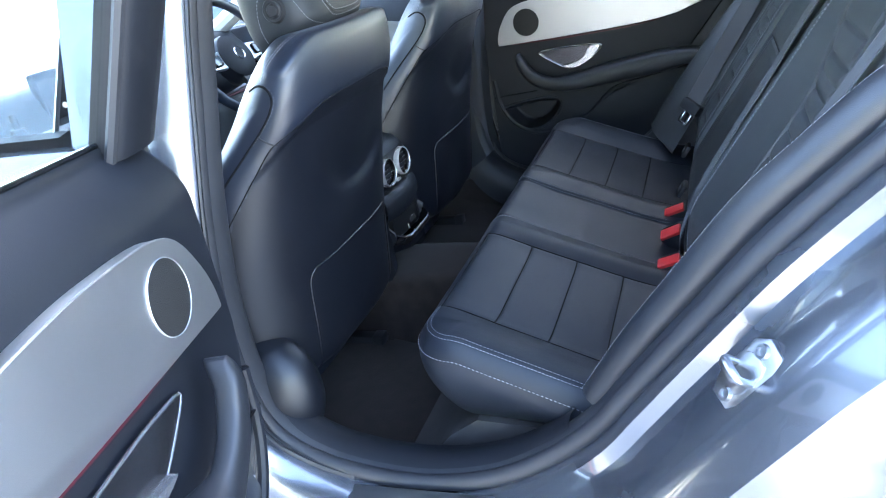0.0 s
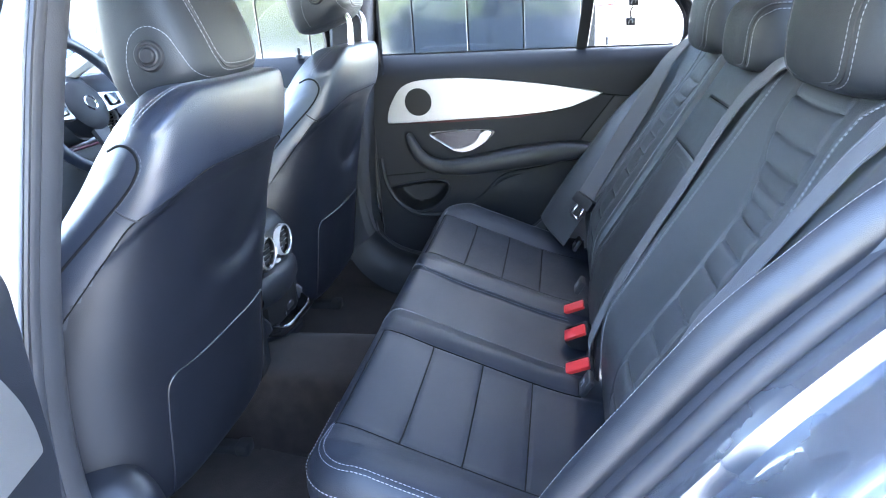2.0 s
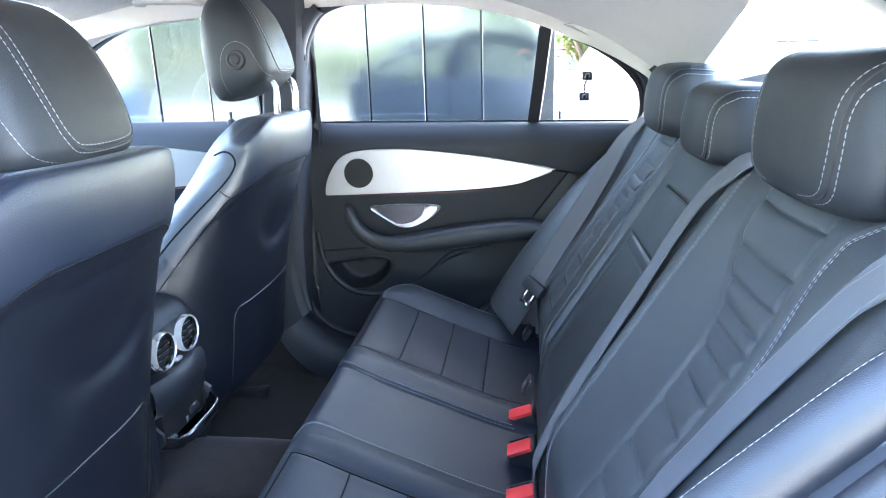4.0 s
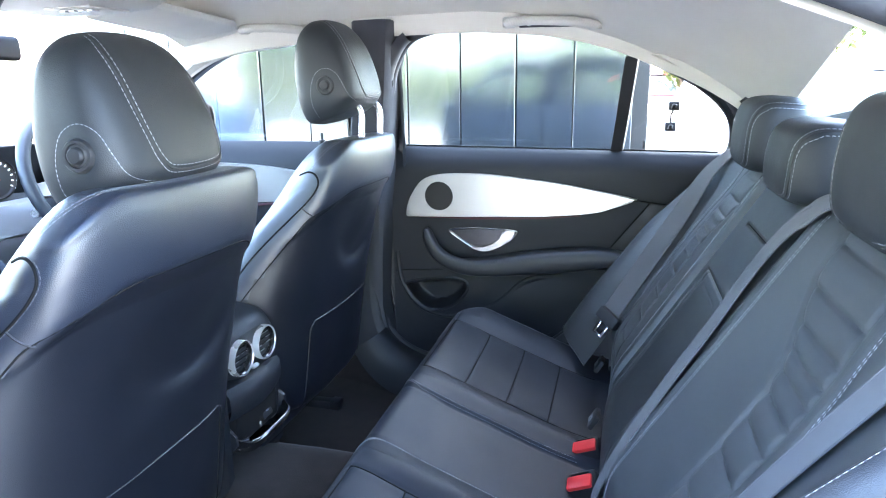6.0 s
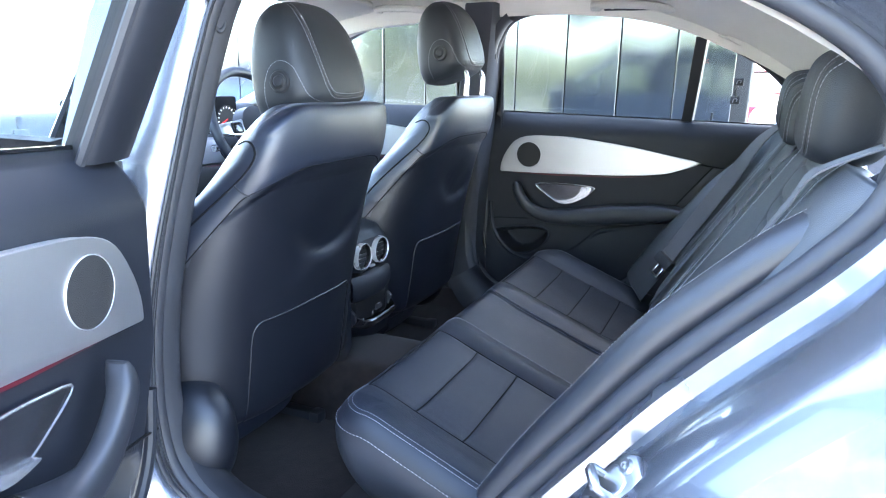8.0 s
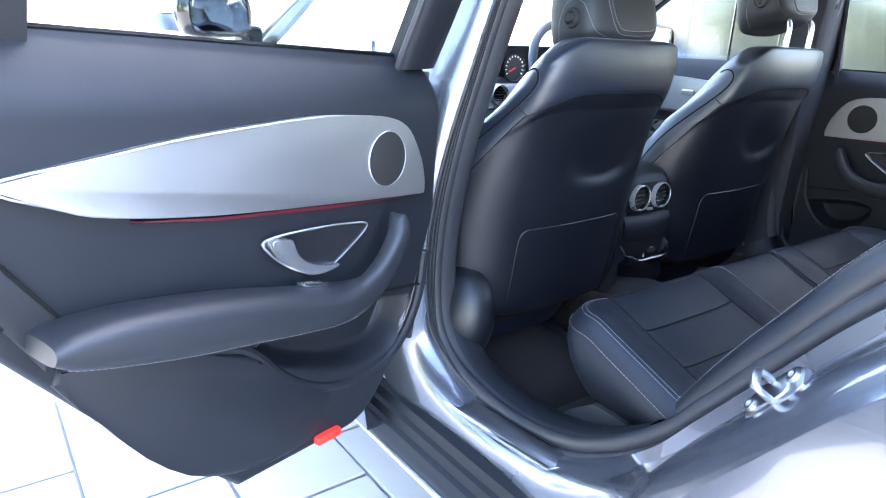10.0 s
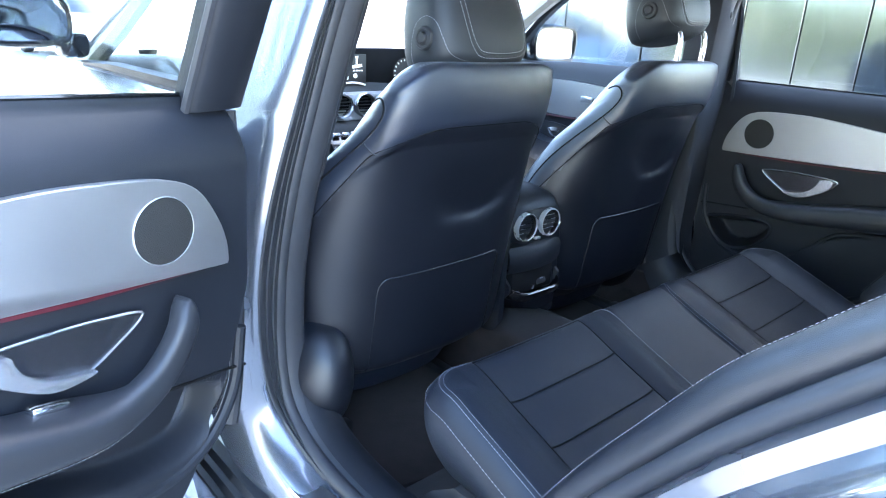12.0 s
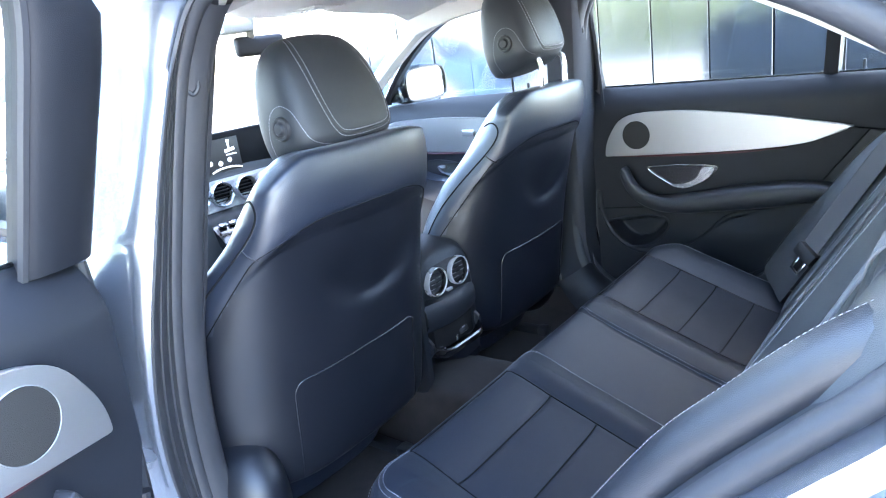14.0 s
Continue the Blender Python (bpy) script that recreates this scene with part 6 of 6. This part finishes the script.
# windscreen with its pillars
ws = thing("windscreen", "clear windscreen between slim pillars", "windscreen", at=(-0.8, 0, 1.05))
pane = []
for k in range(13):
    y = -0.60 + 1.2 * k / 12
    b = 0.10 * (y / 0.6) ** 2
    pane.append([Vector((-1.28 + b * 1.6, y * 1.06, 1.03)), Vector((-0.90 + b * 1.2, y, 1.24)), Vector((-0.50 + b * 0.6, y * 0.92, 1.405 - 0.03 * (y / 0.6) ** 2))])
part("pane", rings(pane, False, False), GLASS, ws).visible_shadow = False
for s in (-1, 1):
    part("pillar", tube(spline([(-1.05, s * 0.70, 1.03), (-0.84, s * 0.678, 1.125), (-0.64, s * 0.645, 1.245), (-0.44, s * 0.605, 1.335), (-0.2, s * 0.59, 1.365)], 6), 0.030, 10), LINER_PLASTIC, ws, "pale pillar lining")
mirror = thing("interior_mirror", "dark interior mirror under the windscreen header", "mirror", at=(-0.65, 0.08, 1.30))
part("housing", box(-0.655, 0.088, 1.320, 0.028, 0.165, 0.054, 0.012, 3), PLASTIC, mirror)
part("stem", tube([(-0.655, 0.06, 1.34), (-0.61, 0.04, 1.40)], 0.012, 10), LINER_PLASTIC, mirror)
part("sensor_cover", box(-0.66, 0.0, 1.375, 0.10, 0.10, 0.04, 0.012), LINER_PLASTIC, mirror)
oc = thing("overhead_console", "beige overhead console with switches", "overhead console", at=(-0.35, 0, 1.38))
part("housing", rings([super_ring(-0.36, 0, z, a, b, 3.0, 32) for z, a, b in ((1.440, 0.19, 0.19), (1.405, 0.175, 0.17), (1.382, 0.15, 0.135), (1.372, 0.11, 0.085), (1.370, 0.05, 0.04))]), LINER_PLASTIC, oc)
part("switch_panel", box(-0.30, 0, 1.371, 0.10, 0.10, 0.006, 0.003), LINER_PLASTIC, oc)
for k in range(4):
    part("switch", box(-0.33 + 0.02 * k, -0.02, 1.367, 0.012, 0.018, 0.004, 0.001), SILVER_PAINT, oc)
for s in (-1, 1):
    vis = thing("sun_visor", "beige sun visor folded up under the roof", "sun visor", "sun visors", at=(-0.38, s * 0.36, 1.36))
    part("pad", plate([(-0.30, s * 0.16, 1.396), (-0.29, s * 0.47, 1.378), (-0.31, s * 0.51, 1.372), (-0.45, s * 0.51, 1.350), (-0.46, s * 0.17, 1.376)], (0, 0, 0.014), 0.006, 3), LINER, vis)
    for x0, z0 in ((-0.315, 1.376), (0.385, 1.368)):
        gh = thing("grab_handle", "beige folding roof grab handle", "grab handle", "grab handles", at=(x0, s * 0.53, z0))
        part("bow", tube(spline([(x0 + 0.002, s * 0.566, z0 + 0.004), (x0 + 0.004, s * 0.538, z0 + 0.000), (x0 + 0.022, s * 0.518, z0 + 0.000), (x0 + 0.06, s * 0.512, z0 + 0.001), (x0 + 0.14, s * 0.512, z0 - 0.003), (x0 + 0.180, s * 0.518, z0 - 0.008), (x0 + 0.197, s * 0.538, z0 - 0.010), (x0 + 0.199, s * 0.566, z0 - 0.006)], 6), 0.0130, 12, squash=0.8), LINER_PLASTIC, gh)
        for e in (0.0, 0.197):
            part("foot", box(x0 + 0.002 + e, s * 0.560, z0 + 0.002 - 0.05 * e, 0.034, 0.03, 0.026, 0.007), LINER_PLASTIC, gh)
        # A dark plate, not a hollow: it paints the shade behind the bow.
        part("recess", box(x0 + 0.098, s * 0.563, z0 + 0.004, 0.150, 0.010, 0.030, 0.004), PILLAR_CLOTH, gh, "dark plate that stands in for the shade behind the handle")
        part("coat_hook", box(x0 + 0.05, s * 0.545, z0 + 0.003, 0.010, 0.012, 0.022, 0.003), LINER_PLASTIC, gh)
# rear pillar linings and rear window
for s in (-1, 1):
    back = 0.075 if s < 0 else 0.0
    cp = thing("rear_pillar_trim", "pale beige rear pillar lining", "pillar trim", "rear pillar trims", at=(1.05, s * 0.62, 1.03))
    part("cover", plate([(0.895 + back, s * 0.635, 1.050), (0.938 + back, s * 0.625, 1.115), (0.915 + back * 0.7, s * 0.615, 1.178 + back * 0.2), (0.81 + back * 0.5, s * 0.600, 1.248 + back * 0.2), (0.71 + back * 0.4, s * 0.590, 1.292 + back * 0.1), (0.95, s * 0.545, 1.325), (1.12, s * 0.52, 1.27), (1.35, s * 0.58, 1.09), (1.36, s * 0.62, 1.03)], (0, s * 0.03, 0.0), 0.006), LINER, cp)
rw = thing("rear_window", "clear sloping rear window", "rear window", at=(1.2, 0, 1.05))
part("pane", rings([[Vector((1.00, -0.50 + k / 10, 1.365)), Vector((1.20, (-0.53 + 1.06 * k / 10), 1.24)), Vector((1.46, (-0.56 + 1.12 * k / 10), 1.03))] for k in range(11)], False, False), GLASS, rw).visible_shadow = False

# holder hanging at the quarter window
tag = thing("window_tag", "small black two-part tag on the quarter window", "window tag", at=(0.775, 0.700, 1.11))
for cx_, cy_, cz_ in ((0.777, 0.690, 1.171), (0.772, 0.702, 1.120)):
    part("square", box(cx_, cy_, cz_, 0.026, 0.004, 0.024, 0.003, turn=Matrix.Rotation(radians(-26), 4, "X")), PLASTIC, tag)
    part("mark", tube(spline([(cx_ - 0.006, cy_ - 0.004, cz_ - 0.006), (cx_ - 0.003, cy_ - 0.0045, cz_ + 0.004), (cx_ + 0.005, cy_ - 0.005, cz_ + 0.004), (cx_ + 0.004, cy_ - 0.004, cz_ - 0.003)], 4), 0.0016, 6), STITCH, tag, "pale hook shape")
part("link", tube([(0.776, 0.692, 1.160), (0.770, 0.697, 1.146), (0.773, 0.700, 1.130)], 0.0028, 6), PLASTIC, tag)

# ---- beyond the car ----
LEAF = material("sunlit_foliage", (0.085, 0.115, 0.025), 0.6, spec=0.3, vary=0.5, vary_scale=1.2)
BARK = material("bark", (0.10, 0.075, 0.055), 0.9, grain=1.0, grain_scale=60, vary=0.3)


def leaf_crown(centre, size, n, seed, leaf=0.11):
    """Many small leaves round a few limbs, with gaps and an uneven outline."""
    rnd = random.Random(seed)
    lobes = [(Vector((rnd.gauss(0, 0.45), rnd.gauss(0, 0.45), rnd.gauss(0, 0.38))), rnd.uniform(0.28, 0.5)) for _ in range(11)]
    verts, faces = [], []
    for _ in range(n):
        c, r = rnd.choice(lobes)
        d = Vector((rnd.gauss(0, 1), rnd.gauss(0, 1), rnd.gauss(0, 1))).normalized() * r * rnd.uniform(0.6, 1.05)
        p = Vector(centre) + Vector(((c.x + d.x) * size[0], (c.y + d.y) * size[1], (c.z + d.z) * size[2]))
        a = Vector((rnd.gauss(0, 1), rnd.gauss(0, 1), rnd.gauss(0, 1))).normalized()
        b = a.cross(Vector((rnd.gauss(0, 1), rnd.gauss(0, 1), rnd.gauss(0, 1)))).normalized()
        l = leaf * rnd.uniform(0.6, 1.3)
        i = len(verts)
        verts += [p - a * l, p + b * l * 0.45, p + a * l, p - b * l * 0.45]
        faces.append((i, i + 1, i + 2, i + 3))
    me = bpy.data.meshes.new("crown")
    me.from_pydata(verts, [], faces)
    me.materials.append(LEAF)
    return new("crown", me)


def tree(x, y, h, spread, seed, n=5000, leaf=0.13):
    th = thing("tree", "leafy green tree in sunlight beside the car park", "tree", "trees", at=(x, y, GROUND))
    part("trunk", tube([(x + 0.1 * math.sin(k), y, GROUND + h * 0.55 * k / 6) for k in range(7)], lambda f: 0.16 * (1 - 0.6 * f), 10), BARK, th)
    for k in range(5):
        a = 1.3 * k + seed
        part("limb", tube(spline([(x, y, GROUND + h * 0.35), (x + 0.35 * spread * math.cos(a), y + 0.35 * spread * math.sin(a), GROUND + h * 0.55), (x + 0.6 * spread * math.cos(a), y + 0.6 * spread * math.sin(a), GROUND + h * 0.72)], 4), lambda f: 0.07 * (1 - 0.7 * f), 8), BARK, th)
    cr = leaf_crown((0, 0, h * 0.66), (spread, spread, h * 0.36), n, seed, leaf)
    cr.parent = th
    return th


for k, (x, y, h, sp) in enumerate(((-9, -13, 6.5, 2.6), (-4.5, -14.5, 7.5, 3.0), (0.5, -13.5, 6.0, 2.6), (5.5, -15, 7.0, 2.9), (11, -13, 6.5, 2.7), (4.2, 17.0, 6.0, 2.6), (2.2, 21, 6.5, 2.8))):
    tree(x, y, h, sp, k + 3, 4200)

# Hedge added out of view, so that the glossy wall reflects something dark.
rnd = random.Random(77)
verts, faces = [], []
for _ in range(15000):
    f = rnd.random()
    p = Vector((-11.0 + 12.5 * f, -12.2 + rnd.gauss(0, 0.28), GROUND + 0.05 + (2.3 + 0.35 * math.sin(9 * f) + 0.2 * math.sin(31 * f)) * rnd.random() ** 0.85))
    a = Vector((rnd.gauss(0, 1), rnd.gauss(0, 1), rnd.gauss(0, 1))).normalized()
    b = a.cross(Vector((rnd.gauss(0, 1), rnd.gauss(0, 1), rnd.gauss(0, 1)))).normalized()
    l = rnd.uniform(0.05, 0.11)
    k = len(verts)
    verts += [p - a * l, p + b * l * 0.5, p + a * l, p - b * l * 0.5]
    faces.append((k, k + 1, k + 2, k + 3))
added_hedge_mesh = bpy.data.meshes.new("hedge")
added_hedge_mesh.from_pydata(verts, [], faces)
added_hedge_mesh.materials.append(LEAF)
tagged(new("hedge", added_hedge_mesh), "dense green hedge added out of view to darken reflections in the building wall", "hedge", kind="stuff")
tree(1.75, 11.5, 2.7, 0.75, 31, 7000, 0.045)
CAR_WHITE = material("white_car_paint", (0.75, 0.76, 0.77), 0.25, coat=1.0, vary=0.04)
CAR_RED = material("red_car_paint", (0.35, 0.02, 0.03), 0.25, coat=1.0, vary=0.04)
CAR_BLUE = material("blue_car_paint", (0.05, 0.12, 0.25), 0.25, coat=1.0, vary=0.04)
DARK_GLASS = material("dark_car_glass", (0.02, 0.025, 0.03), 0.06, coat=0.5, vary=0.05)
TYRE = material("tyre_rubber", (0.02, 0.02, 0.02), 0.85, grain=0.6, grain_scale=60, vary=0.2)
ALLOY = material("alloy_rim", (0.6, 0.6, 0.62), 0.3, metal=0.9, vary=0.06)


def parked_car(x, y, heading, paint, label):
    th = thing("parked_car", label, "car", "parked cars", at=(x, y, GROUND))
    m = Matrix.Translation((x, y, GROUND)) @ Matrix.Rotation(radians(heading), 4, "Z")
    side = [(-2.15, 0.35), (-2.2, 0.60), (-2.05, 0.80), (-1.2, 0.93), (-0.95, 0.97), (0.95, 0.98), (1.75, 0.93), (2.1, 0.80), (2.15, 0.45), (2.0, 0.25), (-2.0, 0.22)]
    rows = []
    for yy, f in ((-0.86, 0.92), (-0.89, 0.98), (-0.80, 1.0), (0, 1.02), (0.80, 1.0), (0.89, 0.98), (0.86, 0.92)):
        rows.append([Vector((a * (0.97 if abs(yy) > 0.85 else 1), yy, 0.6 + (b - 0.6) * f)) for a, b in round_poly(side, 3)])
    part("body", moved(rings(rows), m), paint, th)
    cab = []
    for z, x0, x1, w in ((0.92, -1.05, 1.65, 0.78), (1.10, -0.75, 1.40, 0.74), (1.32, -0.35, 1.0, 0.66), (1.42, -0.05, 0.70, 0.60), (1.44, 0.1, 0.5, 0.5)):
        cab.append(super_ring((x0 + x1) / 2, 0, z, (x1 - x0) / 2, w, 4.5, 36))
    part("cabin_glass", moved(rings(cab[:4]), m), DARK_GLASS, th, "dark window glass")
    part("roof", moved(rings([super_ring(0.33, 0, z, a, w, 4.5, 36) for z, a, w in ((1.36, 0.62, 0.66), (1.43, 0.52, 0.61), (1.455, 0.3, 0.4))]), m), paint, th)
    for wx in (-1.35, 1.35):
        for wy in (-0.80, 0.80):
            wh = part("wheel", moved(lathe([(0.0, wy - 0.1), (0.20, wy - 0.1), (0.31, wy - 0.1), (0.33, wy - 0.06), (0.33, wy + 0.06), (0.31, wy + 0.1), (0.20, wy + 0.1), (0.0, wy + 0.1)], "y", (wx, 0, 0.33), 28), m), TYRE, th)
            part("rim", moved(lathe([(0.0, wy + math.copysign(0.104, wy)), (0.12, wy + math.copysign(0.108, wy)), (0.215, wy + math.copysign(0.104, wy)), (0.22, wy + math.copysign(0.09, wy))], "y", (wx, 0, 0.33), 20), m), ALLOY, wh)
    for wy in (-0.62, 0.62):
        part("headlight", moved(box(-2.08, wy, 0.68, 0.12, 0.28, 0.12, 0.03), m), ALLOY, th)
        part("tail_light", moved(box(2.05, wy, 0.75, 0.12, 0.26, 0.12, 0.03), m), CAR_RED, th)
    return th


parked_car(2.2, 9.5, 75, CAR_WHITE, "white car parked in the sun beyond the building")
parked_car(0.9, 13.5, 100, CAR_RED, "dark red car parked in the sun beyond the building")
parked_car(5.2, 12.0, 80, CAR_WHITE, "white car parked in the sun beyond the building")
parked_car(-16.6, 3.2, 8, CAR_WHITE, "white car parked ahead of the bonnet")
parked_car(-8.0, -3.4, -6, CAR_BLUE, "blue car parked ahead of the open door")
